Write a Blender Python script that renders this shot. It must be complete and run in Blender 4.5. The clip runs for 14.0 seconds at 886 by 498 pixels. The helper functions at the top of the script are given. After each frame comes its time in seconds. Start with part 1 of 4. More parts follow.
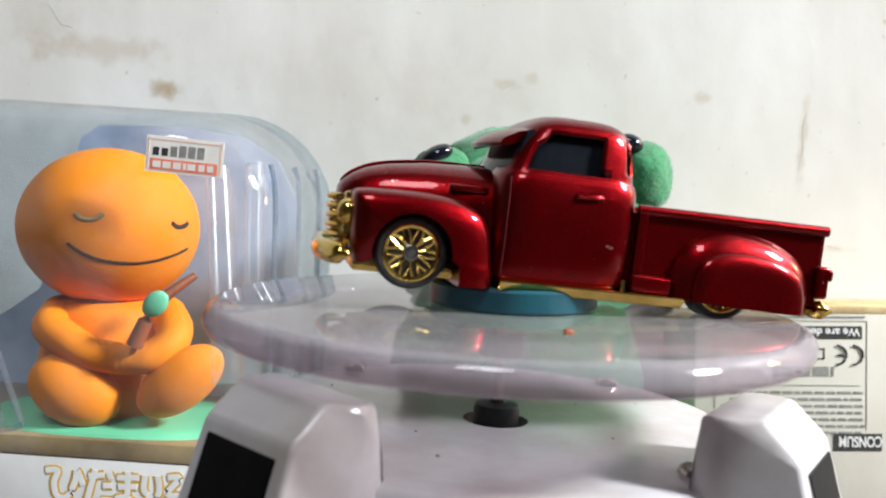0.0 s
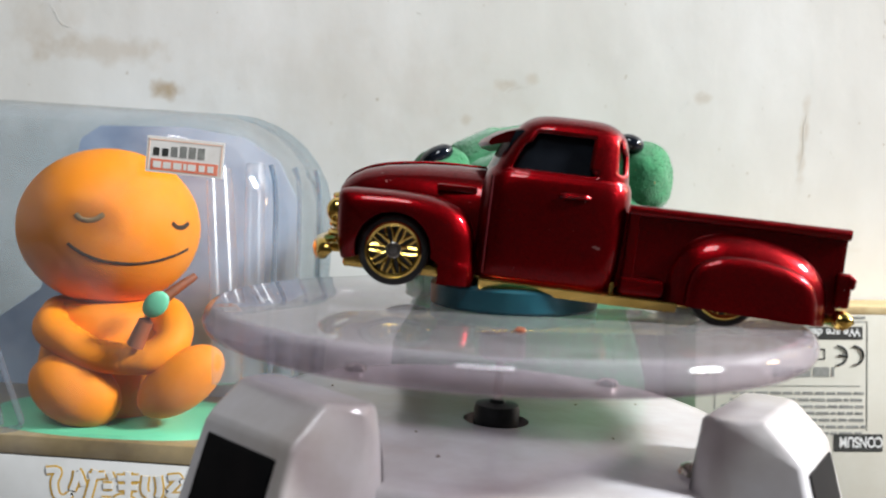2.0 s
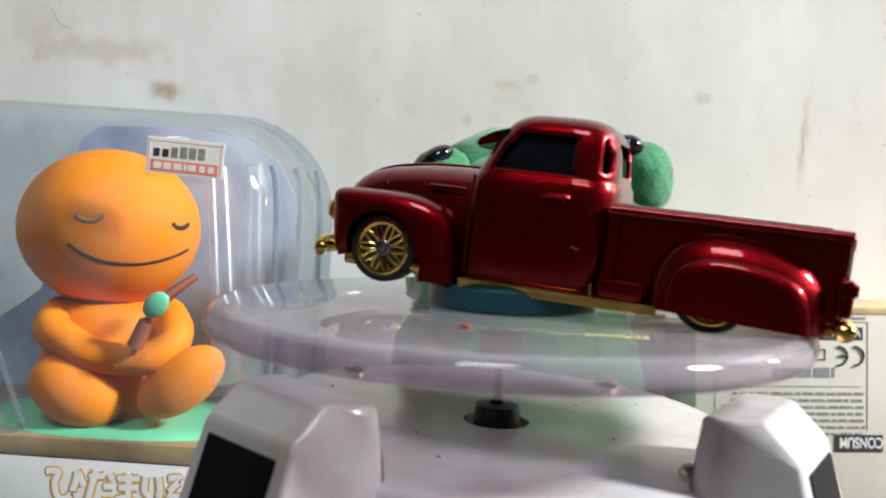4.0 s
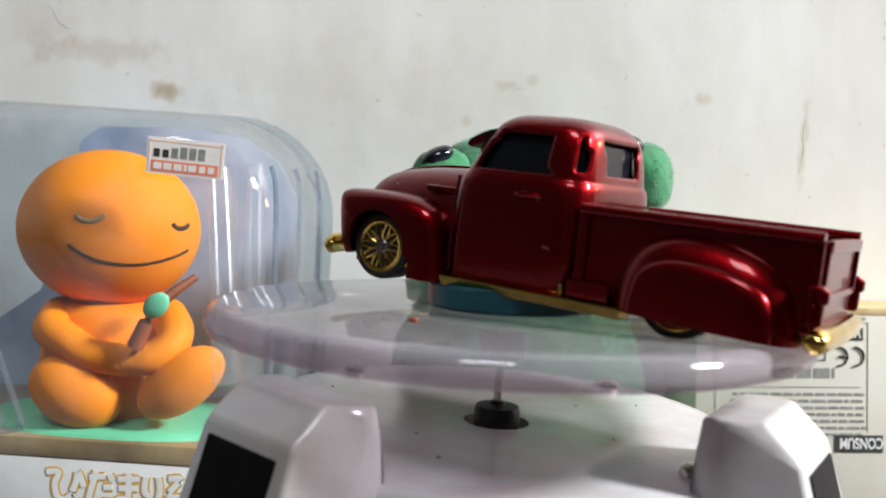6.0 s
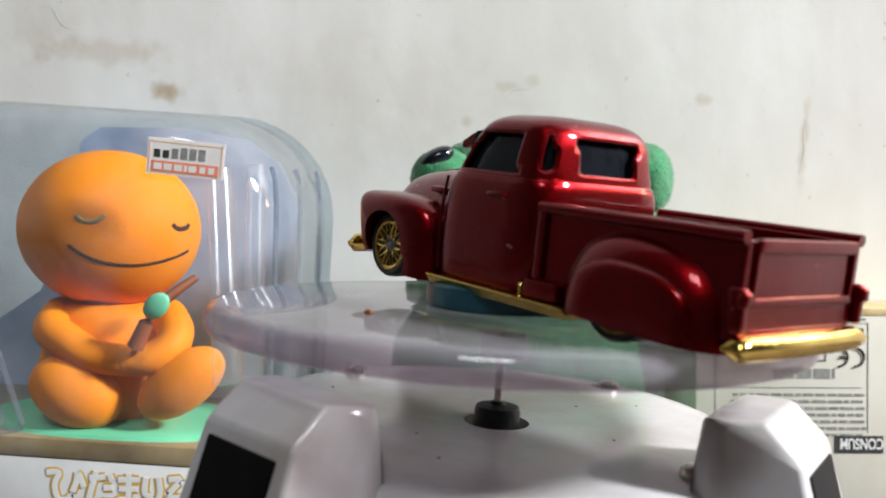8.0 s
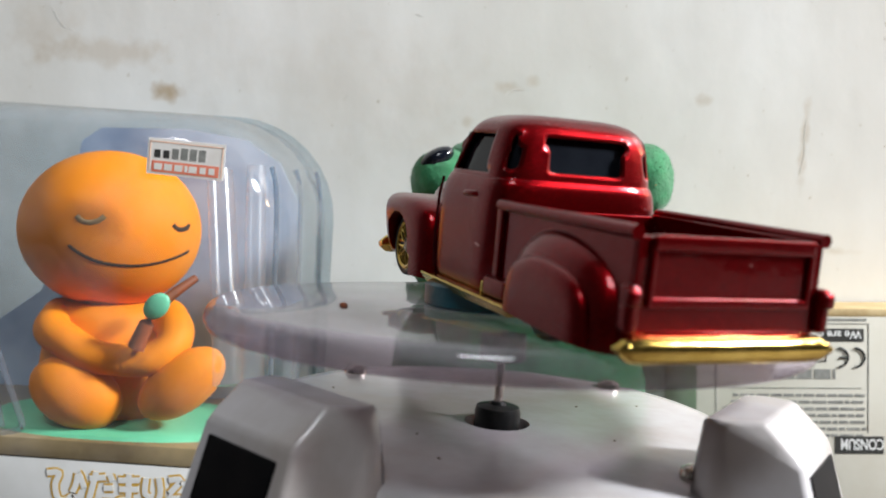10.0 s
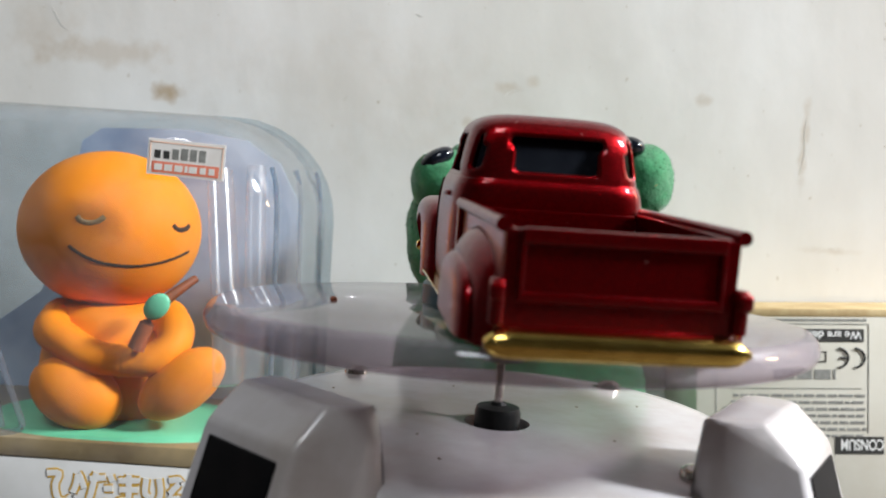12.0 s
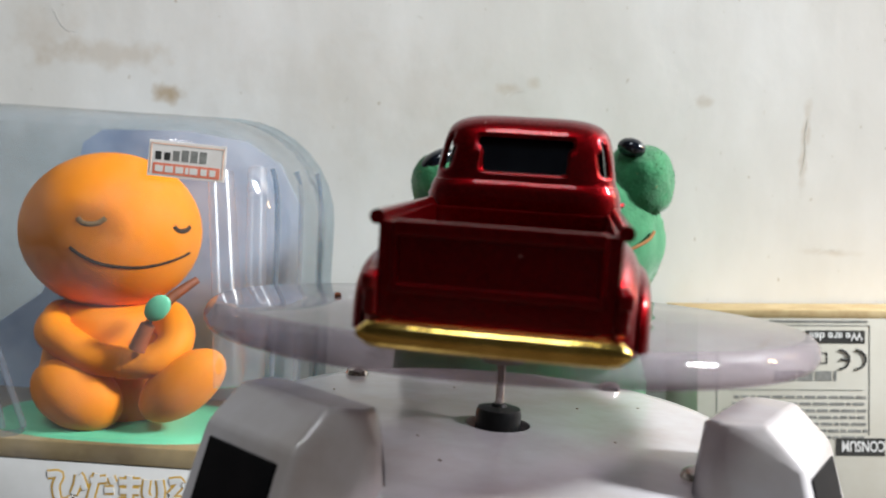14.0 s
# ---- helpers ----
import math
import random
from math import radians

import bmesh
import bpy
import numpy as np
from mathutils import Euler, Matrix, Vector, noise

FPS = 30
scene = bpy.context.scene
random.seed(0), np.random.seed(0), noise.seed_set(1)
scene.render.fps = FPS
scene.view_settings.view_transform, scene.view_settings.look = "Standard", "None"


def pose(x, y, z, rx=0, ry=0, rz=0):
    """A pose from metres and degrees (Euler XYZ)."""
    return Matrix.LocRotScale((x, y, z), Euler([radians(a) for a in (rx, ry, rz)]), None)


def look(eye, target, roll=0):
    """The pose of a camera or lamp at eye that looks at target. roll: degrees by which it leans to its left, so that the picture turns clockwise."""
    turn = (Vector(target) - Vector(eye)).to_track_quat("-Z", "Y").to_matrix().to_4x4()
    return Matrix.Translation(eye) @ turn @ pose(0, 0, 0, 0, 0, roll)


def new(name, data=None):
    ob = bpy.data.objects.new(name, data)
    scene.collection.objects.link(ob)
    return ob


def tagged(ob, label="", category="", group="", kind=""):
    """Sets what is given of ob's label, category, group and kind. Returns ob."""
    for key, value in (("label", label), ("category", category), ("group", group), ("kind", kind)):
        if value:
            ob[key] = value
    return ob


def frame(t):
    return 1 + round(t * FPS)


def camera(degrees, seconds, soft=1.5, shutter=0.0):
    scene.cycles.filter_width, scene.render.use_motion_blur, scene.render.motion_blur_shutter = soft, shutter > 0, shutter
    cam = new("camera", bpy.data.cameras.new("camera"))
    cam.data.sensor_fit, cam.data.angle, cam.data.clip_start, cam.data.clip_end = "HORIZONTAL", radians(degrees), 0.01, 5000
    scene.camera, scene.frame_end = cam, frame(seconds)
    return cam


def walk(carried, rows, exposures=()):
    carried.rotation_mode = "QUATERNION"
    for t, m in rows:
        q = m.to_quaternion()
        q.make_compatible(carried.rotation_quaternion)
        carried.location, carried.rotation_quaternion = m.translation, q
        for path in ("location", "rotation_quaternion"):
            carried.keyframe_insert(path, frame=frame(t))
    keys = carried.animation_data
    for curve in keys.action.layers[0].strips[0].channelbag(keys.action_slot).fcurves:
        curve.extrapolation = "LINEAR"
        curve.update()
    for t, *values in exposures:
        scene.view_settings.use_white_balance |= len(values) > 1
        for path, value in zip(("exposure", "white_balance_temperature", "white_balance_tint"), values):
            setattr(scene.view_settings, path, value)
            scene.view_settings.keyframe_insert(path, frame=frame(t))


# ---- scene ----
cam = camera(53.6, 14.0, soft=1.6)
EYE = Vector((-0.00904, -0.12207, 0.00774))
AIM = look(EYE, EYE + Vector((0, 0.99767, -0.06828)), 3.87)


def drift(right, down):
    """The camera's aim, nudged by small angles in degrees."""
    return AIM @ pose(0, 0, 0, down, right, 0)


walk(cam, [(0.0, drift(0, 0)), (1.5, drift(0.02, 0.02)), (3.0, drift(0.035, 0.045)), (5.5, drift(0.045, 0.09)),
           (8.0, drift(0.06, 0.13)), (10.5, drift(0.085, 0.165)), (12.5, drift(0.09, 0.185)), (13.5, drift(0.11, 0.19)), (14.0, drift(0.135, 0.275))],
     exposures=[(0.0, 0.03), (0.5, 0.08), (1.5, -0.08), (3.0, -0.12), (8.2, -0.12), (10.5, -0.22), (14.0, -0.25)])
cam.data.dof.use_dof = True
cam.data.dof.focus_distance = 0.158
cam.data.dof.aperture_fstop = 37.0

# ---- world and light ----
world = bpy.data.worlds.new("room_air")
scene.world = world
world.use_nodes = True
world.node_tree.nodes["Background"].inputs[0].default_value = (0.75, 0.85, 1.0, 1)
world.node_tree.nodes["Background"].inputs[1].default_value = 0.05


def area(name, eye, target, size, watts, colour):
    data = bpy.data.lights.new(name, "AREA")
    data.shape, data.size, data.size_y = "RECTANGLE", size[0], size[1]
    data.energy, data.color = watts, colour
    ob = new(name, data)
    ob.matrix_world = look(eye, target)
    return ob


area("room_lamp", (1.40, -0.30, 0.98), (0.0, 0.13, 0.0), (0.27, 0.27), 84.0, (0.935, 0.975, 1.0))
# unseen bluish fill lamp, added overhead in front to brighten near and left-facing sides
area("front_fill_lamp", (-0.25, -1.00, 1.55), (0.0, 0.10, 0.0), (0.5, 0.5), 14.0, (0.90, 0.96, 1.0))
area("desk_lamp", (0.48, 0.11, 0.17), (0.03, 0.02, 0.0), (0.05, 0.05), 0.55, (1.0, 0.62, 0.30))

# ---- materials ----


def material(name):
    m = bpy.data.materials.new(name)
    m.use_nodes = True
    return m, m.node_tree, m.node_tree.nodes["Principled BSDF"]


def surface(name, colour, rough=0.5, metal=0.0, second=None, scale=60.0, bump=0.0, bump_scale=300.0, coat=0.0, spread=(0.35, 0.65), sheen=0.0, sss=0.0):
    """A painted or plain surface: two tones mixed by noise, fine relief, optional clear coat."""
    m, tree, bsdf = material(name)
    nodes, links = tree.nodes, tree.links
    bsdf.inputs["Roughness"].default_value = rough
    bsdf.inputs["Metallic"].default_value = metal
    bsdf.inputs["Coat Weight"].default_value = coat
    bsdf.inputs["Coat Roughness"].default_value = 0.06
    bsdf.inputs["Sheen Weight"].default_value = sheen
    if sss:
        bsdf.inputs["Subsurface Weight"].default_value = sss
        bsdf.inputs["Subsurface Radius"].default_value = (0.003, 0.002, 0.001)
    coords = nodes.new("ShaderNodeTexCoord")
    if second:
        n = nodes.new("ShaderNodeTexNoise")
        n.inputs["Scale"].default_value, n.inputs["Detail"].default_value, n.inputs["Roughness"].default_value = scale, 8, 0.62
        ramp = nodes.new("ShaderNodeValToRGB")
        ramp.color_ramp.elements[0].position, ramp.color_ramp.elements[1].position = spread
        ramp.color_ramp.elements[0].color, ramp.color_ramp.elements[1].color = (*colour, 1), (*second, 1)
        links.new(coords.outputs["Object"], n.inputs["Vector"])
        links.new(n.outputs["Fac"], ramp.inputs["Fac"])
        links.new(ramp.outputs["Color"], bsdf.inputs["Base Color"])
    else:
        bsdf.inputs["Base Color"].default_value = (*colour, 1)
    if bump:
        n2 = nodes.new("ShaderNodeTexNoise")
        n2.inputs["Scale"].default_value, n2.inputs["Detail"].default_value = bump_scale, 6
        b = nodes.new("ShaderNodeBump")
        b.inputs["Strength"].default_value, b.inputs["Distance"].default_value = bump, 0.0003
        links.new(coords.outputs["Object"], n2.inputs["Vector"])
        links.new(n2.outputs["Fac"], b.inputs["Height"])
        links.new(b.outputs["Normal"], bsdf.inputs["Normal"])
    return m


def car_paint():
    """Candy red metallic paint over die-cast metal, with fine flake and small chips."""
    m, tree, bsdf = material("candy_red_paint")
    nodes, links = tree.nodes, tree.links
    coords = nodes.new("ShaderNodeTexCoord")
    flake = nodes.new("ShaderNodeTexVoronoi")
    flake.inputs["Scale"].default_value = 9000
    links.new(coords.outputs["Object"], flake.inputs["Vector"])
    hue = nodes.new("ShaderNodeMapRange")
    hue.inputs["To Min"].default_value, hue.inputs["To Max"].default_value = 0.0, 1.0
    links.new(flake.outputs["Color"], hue.inputs["Value"])
    mix = nodes.new("ShaderNodeMix")
    mix.data_type = "RGBA"
    mix.inputs[6].default_value, mix.inputs[7].default_value = (0.07, 0.0004, 0.0013, 1), (0.24, 0.0013, 0.0036, 1)
    links.new(hue.outputs["Result"], mix.inputs[0])
    wear = nodes.new("ShaderNodeTexNoise")
    wear.inputs["Scale"].default_value, wear.inputs["Detail"].default_value = 1100, 3
    links.new(coords.outputs["Object"], wear.inputs["Vector"])
    chip = nodes.new("ShaderNodeValToRGB")
    chip.color_ramp.elements[0].position, chip.color_ramp.elements[1].position = 0.745, 0.76
    links.new(wear.outputs["Fac"], chip.inputs["Fac"])
    mix2 = nodes.new("ShaderNodeMix")
    mix2.data_type = "RGBA"
    mix2.inputs[7].default_value = (0.45, 0.2, 0.19, 1)
    links.new(mix.outputs[2], mix2.inputs[6])
    links.new(chip.outputs["Color"], mix2.inputs[0])
    links.new(mix2.outputs[2], bsdf.inputs["Base Color"])
    wave = nodes.new("ShaderNodeTexNoise")
    wave.inputs["Scale"].default_value, wave.inputs["Detail"].default_value = 260, 4
    links.new(coords.outputs["Object"], wave.inputs["Vector"])
    b = nodes.new("ShaderNodeBump")
    b.inputs["Strength"].default_value, b.inputs["Distance"].default_value = 0.3, 0.0002
    links.new(wave.outputs["Fac"], b.inputs["Height"])
    sparkle = nodes.new("ShaderNodeBump")
    sparkle.inputs["Strength"].default_value, sparkle.inputs["Distance"].default_value = 0.35, 0.00003
    links.new(flake.outputs["Color"], sparkle.inputs["Height"])
    links.new(b.outputs["Normal"], sparkle.inputs["Normal"])
    links.new(sparkle.outputs["Normal"], bsdf.inputs["Normal"])
    links.new(b.outputs["Normal"], bsdf.inputs["Coat Normal"])
    bsdf.inputs["Metallic"].default_value = 0.92
    bsdf.inputs["Specular IOR Level"].default_value = 0.05
    bsdf.inputs["Roughness"].default_value = 0.31
    bsdf.inputs["Coat Weight"].default_value = 0.42
    bsdf.inputs["Coat Roughness"].default_value = 0.02
    return m


def clear(name, colour, milk=0.0, rough=0.04, streak=0.0, dust=0.0, edge_gloss=0.9, haze_tone=(0.85, 0.83, 0.85)):
    """Thin clear plastic: it lets light through, is glossy at its surface and a little cloudy."""
    m, tree, bsdf = material(name)
    nodes, links = tree.nodes, tree.links
    nodes.remove(bsdf)
    out = nodes["Material Output"]
    see = nodes.new("ShaderNodeBsdfTransparent")
    see.inputs["Color"].default_value = (*colour, 1)
    haze = nodes.new("ShaderNodeBsdfDiffuse")
    haze.inputs["Color"].default_value = (*haze_tone, 1)
    gloss = nodes.new("ShaderNodeBsdfGlossy")
    gloss.inputs["Roughness"].default_value = rough
    coords = nodes.new("ShaderNodeTexCoord")
    if dust:
        grime = nodes.new("ShaderNodeTexNoise")
        grime.inputs["Scale"].default_value, grime.inputs["Detail"].default_value, grime.inputs["Roughness"].default_value = 75, 9, 0.75
        links.new(coords.outputs["Object"], grime.inputs["Vector"])
        tone = nodes.new("ShaderNodeValToRGB")
        tone.color_ramp.elements[0].position, tone.color_ramp.elements[1].position = 0.52, 0.68
        tone.color_ramp.elements[0].color, tone.color_ramp.elements[1].color = (*haze_tone, 1), tuple(c * (1 - dust) for c in haze_tone) + (1,)
        links.new(grime.outputs["Fac"], tone.inputs["Fac"])
        links.new(tone.outputs["Color"], haze.inputs["Color"])
    n = nodes.new("ShaderNodeTexNoise")
    n.inputs["Scale"].default_value, n.inputs["Detail"].default_value = 70, 7
    links.new(coords.outputs["Object"], n.inputs["Vector"])
    amount = nodes.new("ShaderNodeMapRange")
    amount.inputs["From Min"].default_value, amount.inputs["From Max"].default_value = 0.35, 0.7
    amount.inputs["To Min"].default_value, amount.inputs["To Max"].default_value = milk, milk + streak
    links.new(n.outputs["Fac"], amount.inputs["Value"])
    a = nodes.new("ShaderNodeMixShader")
    links.new(amount.outputs["Result"], a.inputs[0])
    links.new(see.outputs[0], a.inputs[1])
    links.new(haze.outputs[0], a.inputs[2])
    facing = nodes.new("ShaderNodeLayerWeight")
    facing.inputs["Blend"].default_value = 0.5
    steep = nodes.new("ShaderNodeMath")
    steep.operation = "POWER"
    steep.inputs[1].default_value = 5.0
    links.new(facing.outputs["Facing"], steep.inputs[0])
    fres = nodes.new("ShaderNodeMath")
    fres.operation = "MULTIPLY_ADD"
    fres.inputs[1].default_value, fres.inputs[2].default_value = edge_gloss, 0.045
    links.new(steep.outputs[0], fres.inputs[0])
    c = nodes.new("ShaderNodeMixShader")
    links.new(fres.outputs[0], c.inputs[0])
    links.new(a.outputs[0], c.inputs[1])
    links.new(gloss.outputs[0], c.inputs[2])
    links.new(c.outputs[0], out.inputs["Surface"])
    return m


PAINT = car_paint()
GROOVE = surface("panel_gap_red_black", (0.03, 0.002, 0.003), 0.5, second=(0.06, 0.004, 0.006), scale=600)
GOLD = surface("gold_plating", (0.78, 0.55, 0.15), 0.15, 1.0, second=(0.60, 0.40, 0.09), scale=400, bump=0.25, bump_scale=500)
DARK_GLASS = surface("smoked_window_plastic", (0.006, 0.007, 0.010), 0.12, second=(0.010, 0.012, 0.016), scale=200)
RUBBER = surface("black_tyre_plastic", (0.012, 0.012, 0.013), 0.42, second=(0.022, 0.021, 0.02), scale=500, bump=0.2, bump_scale=900)
AXLE = surface("grey_axle_steel", (0.30, 0.29, 0.28), 0.35, 0.9, second=(0.18, 0.17, 0.16), scale=900)
TEAL = surface("teal_magnet_rubber", (0.003, 0.050, 0.072), 0.38, second=(0.005, 0.070, 0.092), scale=300, bump=0.2, bump_scale=800)
WHITE_PLASTIC = surface("white_glossy_plastic", (0.57, 0.555, 0.585), 0.2, second=(0.43, 0.385, 0.365), scale=38, bump=0.08, bump_scale=500, coat=0.3)
CELL = surface("black_solar_cell", (0.004, 0.004, 0.005), 0.45, second=(0.007, 0.006, 0.007), scale=300)
BLACK_PLASTIC = surface("black_plastic", (0.008, 0.010, 0.010), 0.4, second=(0.015, 0.016, 0.016), scale=800)
STEEL = surface("bright_steel", (0.62, 0.58, 0.55), 0.18, 1.0, second=(0.45, 0.40, 0.36), scale=900)
ORANGE = surface("orange_soft_vinyl", (0.74, 0.205, 0.003), 0.62, second=(0.81, 0.25, 0.005), scale=40, bump=0.05, bump_scale=900, sss=0.15)
INK = surface("dark_brown_ink", (0.022, 0.010, 0.004), 0.6, second=(0.05, 0.022, 0.007), scale=300)
# brown ink of the left eye, with its white glint put into the paler tone
PALE_INK = surface("pale_glint_eye_ink", (0.13, 0.07, 0.03), 0.4, second=(0.45, 0.30, 0.12), scale=260)
TWIG = surface("brown_twig_vinyl", (0.16, 0.045, 0.012), 0.5, second=(0.30, 0.07, 0.02), scale=200)
LEAF = surface("pale_green_leaf_vinyl", (0.13, 0.50, 0.30), 0.4, second=(0.18, 0.58, 0.36), scale=150)
GRASS = surface("green_base_vinyl", (0.10, 0.46, 0.25), 0.5, second=(0.15, 0.56, 0.32), scale=60)
PLUSH = surface("green_plush", (0.010, 0.115, 0.040), 0.9, second=(0.020, 0.19, 0.070), scale=250, bump=0.9, bump_scale=900, sheen=0.3)
FELT = surface("light_green_felt", (0.024, 0.165, 0.068), 0.9, second=(0.04, 0.22, 0.095), scale=250, bump=0.5, bump_scale=1200, sheen=0.3)
BUTTON = surface("black_button_eye", (0.004, 0.005, 0.008), 0.08, second=(0.006, 0.008, 0.014), scale=200)
STITCH = surface("brown_stitching", (0.20, 0.09, 0.03), 0.9, second=(0.30, 0.15, 0.05), scale=400)
BLUE_CARD = surface("sky_blue_printed_card", (0.08, 0.15, 0.30), 0.3, second=(0.42, 0.55, 0.74), scale=16, bump=0.1, spread=(0.3, 0.6), coat=0.5)
WHITE_CARD = surface("white_printed_card", (0.60, 0.60, 0.60), 0.45, second=(0.52, 0.52, 0.51), scale=50, bump=0.08)
GOLD_INK = surface("mustard_print", (0.60, 0.36, 0.06), 0.5, second=(0.68, 0.43, 0.10), scale=100)
WHITE_INK = surface("white_print", (0.80, 0.80, 0.79), 0.5, second=(0.74, 0.74, 0.73), scale=100)
TAN = surface("tan_card_ledge", (0.16, 0.11, 0.05), 0.3, second=(0.34, 0.25, 0.12), scale=60, coat=0.4)
STICKER = surface("white_price_paper", (0.80, 0.77, 0.74), 0.5, second=(0.72, 0.68, 0.64), scale=120)
RED_INK = surface("faded_red_print", (0.75, 0.17, 0.10), 0.5, second=(0.82, 0.28, 0.18), scale=200)
PINK_INK = surface("pale_orange_print", (0.85, 0.52, 0.38), 0.5, second=(0.85, 0.60, 0.48), scale=200)
BLACK_INK = surface("black_print", (0.02, 0.02, 0.02), 0.5, second=(0.05, 0.05, 0.045), scale=300)
GREY_INK = surface("grey_print", (0.16, 0.16, 0.15), 0.6, second=(0.30, 0.30, 0.28), scale=300)
CARTON = surface("cream_carton", (0.63, 0.61, 0.54), 0.6, second=(0.56, 0.53, 0.45), scale=30, bump=0.15)
CARTON_EDGE = surface("tan_worn_carton_edge", (0.55, 0.42, 0.22), 0.7, second=(0.40, 0.27, 0.12), scale=120, bump=0.3)
WOOD = surface("dark_desk_wood", (0.055, 0.032, 0.020), 0.6, second=(0.038, 0.022, 0.014), scale=25, bump=0.2)
PLASTER = surface("plain_room_paint", (0.085, 0.078, 0.072), 0.8, second=(0.065, 0.058, 0.053), scale=4)
GRIME = surface("dark_brown_grime", (0.10, 0.07, 0.05), 0.8, second=(0.18, 0.12, 0.08), scale=500)
RUST = surface("rusty_grime", (0.22, 0.05, 0.02), 0.8, second=(0.35, 0.10, 0.04), scale=500)
for dull, level in ((INK, 0.1), (ORANGE, 0.2), (CELL, 0.05), (BLACK_PLASTIC, 0.25), (DARK_GLASS, 0.18), (GROOVE, 0.05), (RUBBER, 0.3)):
    dull.node_tree.nodes["Principled BSDF"].inputs["Specular IOR Level"].default_value = level
DISC = clear("clear_pinkish_acrylic", (0.90, 0.87, 0.89), 0.30, 0.012, 0.10, 0.5, 0.85, (0.34, 0.315, 0.335))
UNDER = clear("acrylic_underside", (0.90, 0.87, 0.90), 0.32, 0.05, 0.08, 0.3, 0.06, (0.32, 0.30, 0.32))
RIM = clear("frosted_acrylic_edge", (0.70, 0.61, 0.67), 0.26, 0.06, 0.06, 0.0, 0.5, (0.46, 0.42, 0.46))
BLISTER = clear("clear_blister_plastic", (0.83, 0.85, 0.87), 0.02, 0.04, 0.08, 0.35)


def wall_paint():
    """Old white gloss paint on a board: brush marks, yellowing, specks and small brown stains."""
    m, tree, bsdf = material("old_white_wall_paint")
    nodes, links = tree.nodes, tree.links
    coords = nodes.new("ShaderNodeTexCoord")

    def noise_at(scale, stretch, detail=8):
        mp = nodes.new("ShaderNodeMapping")
        mp.inputs["Scale"].default_value = stretch
        links.new(coords.outputs["Object"], mp.inputs["Vector"])
        n = nodes.new("ShaderNodeTexNoise")
        n.inputs["Scale"].default_value, n.inputs["Detail"].default_value = scale, detail
        links.new(mp.outputs[0], n.inputs["Vector"])
        return n

    def ramp_of(n, a, b, ca, cb):
        r = nodes.new("ShaderNodeValToRGB")
        r.color_ramp.elements[0].position, r.color_ramp.elements[1].position = a, b
        r.color_ramp.elements[0].color, r.color_ramp.elements[1].color = ca, cb
        links.new(n.outputs["Fac"], r.inputs["Fac"])
        return r

    def mixed(kind, fac, a, b):
        x = nodes.new("ShaderNodeMix")
        x.data_type, x.blend_type = "RGBA", kind
        x.inputs[0].default_value = fac
        links.new(a, x.inputs[6])
        links.new(b, x.inputs[7])
        return x.outputs[2]

    broad = ramp_of(noise_at(11, (1, 1, 0.6)), 0.3, 0.7, (0.66, 0.645, 0.61, 1), (0.80, 0.80, 0.79, 1))
    streaks = ramp_of(noise_at(48, (1, 1, 0.5)), 0.3, 0.7, (0.90, 0.89, 0.875, 1), (1, 1, 1, 1))
    specks = ramp_of(noise_at(330, (1, 1, 0.7), 3), 0.25, 0.31, (0.62, 0.55, 0.45, 1), (1, 1, 1, 1))
    colour = mixed("MULTIPLY", 1.0, broad.outputs[0], streaks.outputs[0])
    colour = mixed("MULTIPLY", 0.8, colour, specks.outputs[0])
    blur = noise_at(170, (1, 1, 1), 5)
    for x, z, rx, rz, deep in ((-0.1092, 0.0362, 0.0055, 0.0030, 0.75), (-0.1075, 0.0345, 0.0022, 0.0034, 0.6), (-0.131, 0.0485, 0.021, 0.0052, 0.32), (-0.152, 0.054, 0.014, 0.010, 0.2),
                               (0.009, 0.0455, 0.004, 0.002, 0.35), (0.018, 0.0475, 0.0022, 0.0022, 0.3), (-0.004, 0.032, 0.002, 0.002, 0.3), (0.113, 0.030, 0.0016, 0.016, 0.35), (0.077, 0.045, 0.003, 0.002, 0.3), (0.126, -0.004, 0.011, 0.0014, 0.25), (-0.045, 0.040, 0.05, 0.02, 0.10)):
        mp = nodes.new("ShaderNodeMapping")
        mp.inputs["Location"].default_value = (-x / rx, 0, -z / rz)
        mp.inputs["Scale"].default_value = (1 / rx, 0, 1 / rz)
        links.new(coords.outputs["Object"], mp.inputs["Vector"])
        far = nodes.new("ShaderNodeVectorMath")
        far.operation = "LENGTH"
        links.new(mp.outputs[0], far.inputs[0])
        rough_edge = nodes.new("ShaderNodeMath")
        rough_edge.operation = "MULTIPLY_ADD"
        rough_edge.inputs[1].default_value, rough_edge.inputs[2].default_value = 2.2, -1.1
        links.new(blur.outputs["Fac"], rough_edge.inputs[0])
        both = nodes.new("ShaderNodeMath")
        links.new(far.outputs["Value"], both.inputs[0])
        links.new(rough_edge.outputs[0], both.inputs[1])
        fade = nodes.new("ShaderNodeMapRange")
        fade.inputs["From Min"].default_value, fade.inputs["From Max"].default_value = 1.25, 0.3
        fade.inputs["To Max"].default_value = deep
        links.new(both.outputs[0], fade.inputs["Value"])
        x_mix = nodes.new("ShaderNodeMix")
        x_mix.data_type = "RGBA"
        x_mix.inputs[7].default_value = (0.40, 0.29, 0.17, 1)
        links.new(fade.outputs["Result"], x_mix.inputs[0])
        links.new(colour, x_mix.inputs[6])
        colour = x_mix.outputs[2]
    links.new(colour, bsdf.inputs["Base Color"])
    bsdf.inputs["Roughness"].default_value = 0.42
    relief = noise_at(60, (1, 1, 0.7))
    b = nodes.new("ShaderNodeBump")
    b.inputs["Strength"].default_value, b.inputs["Distance"].default_value = 0.45, 0.0007
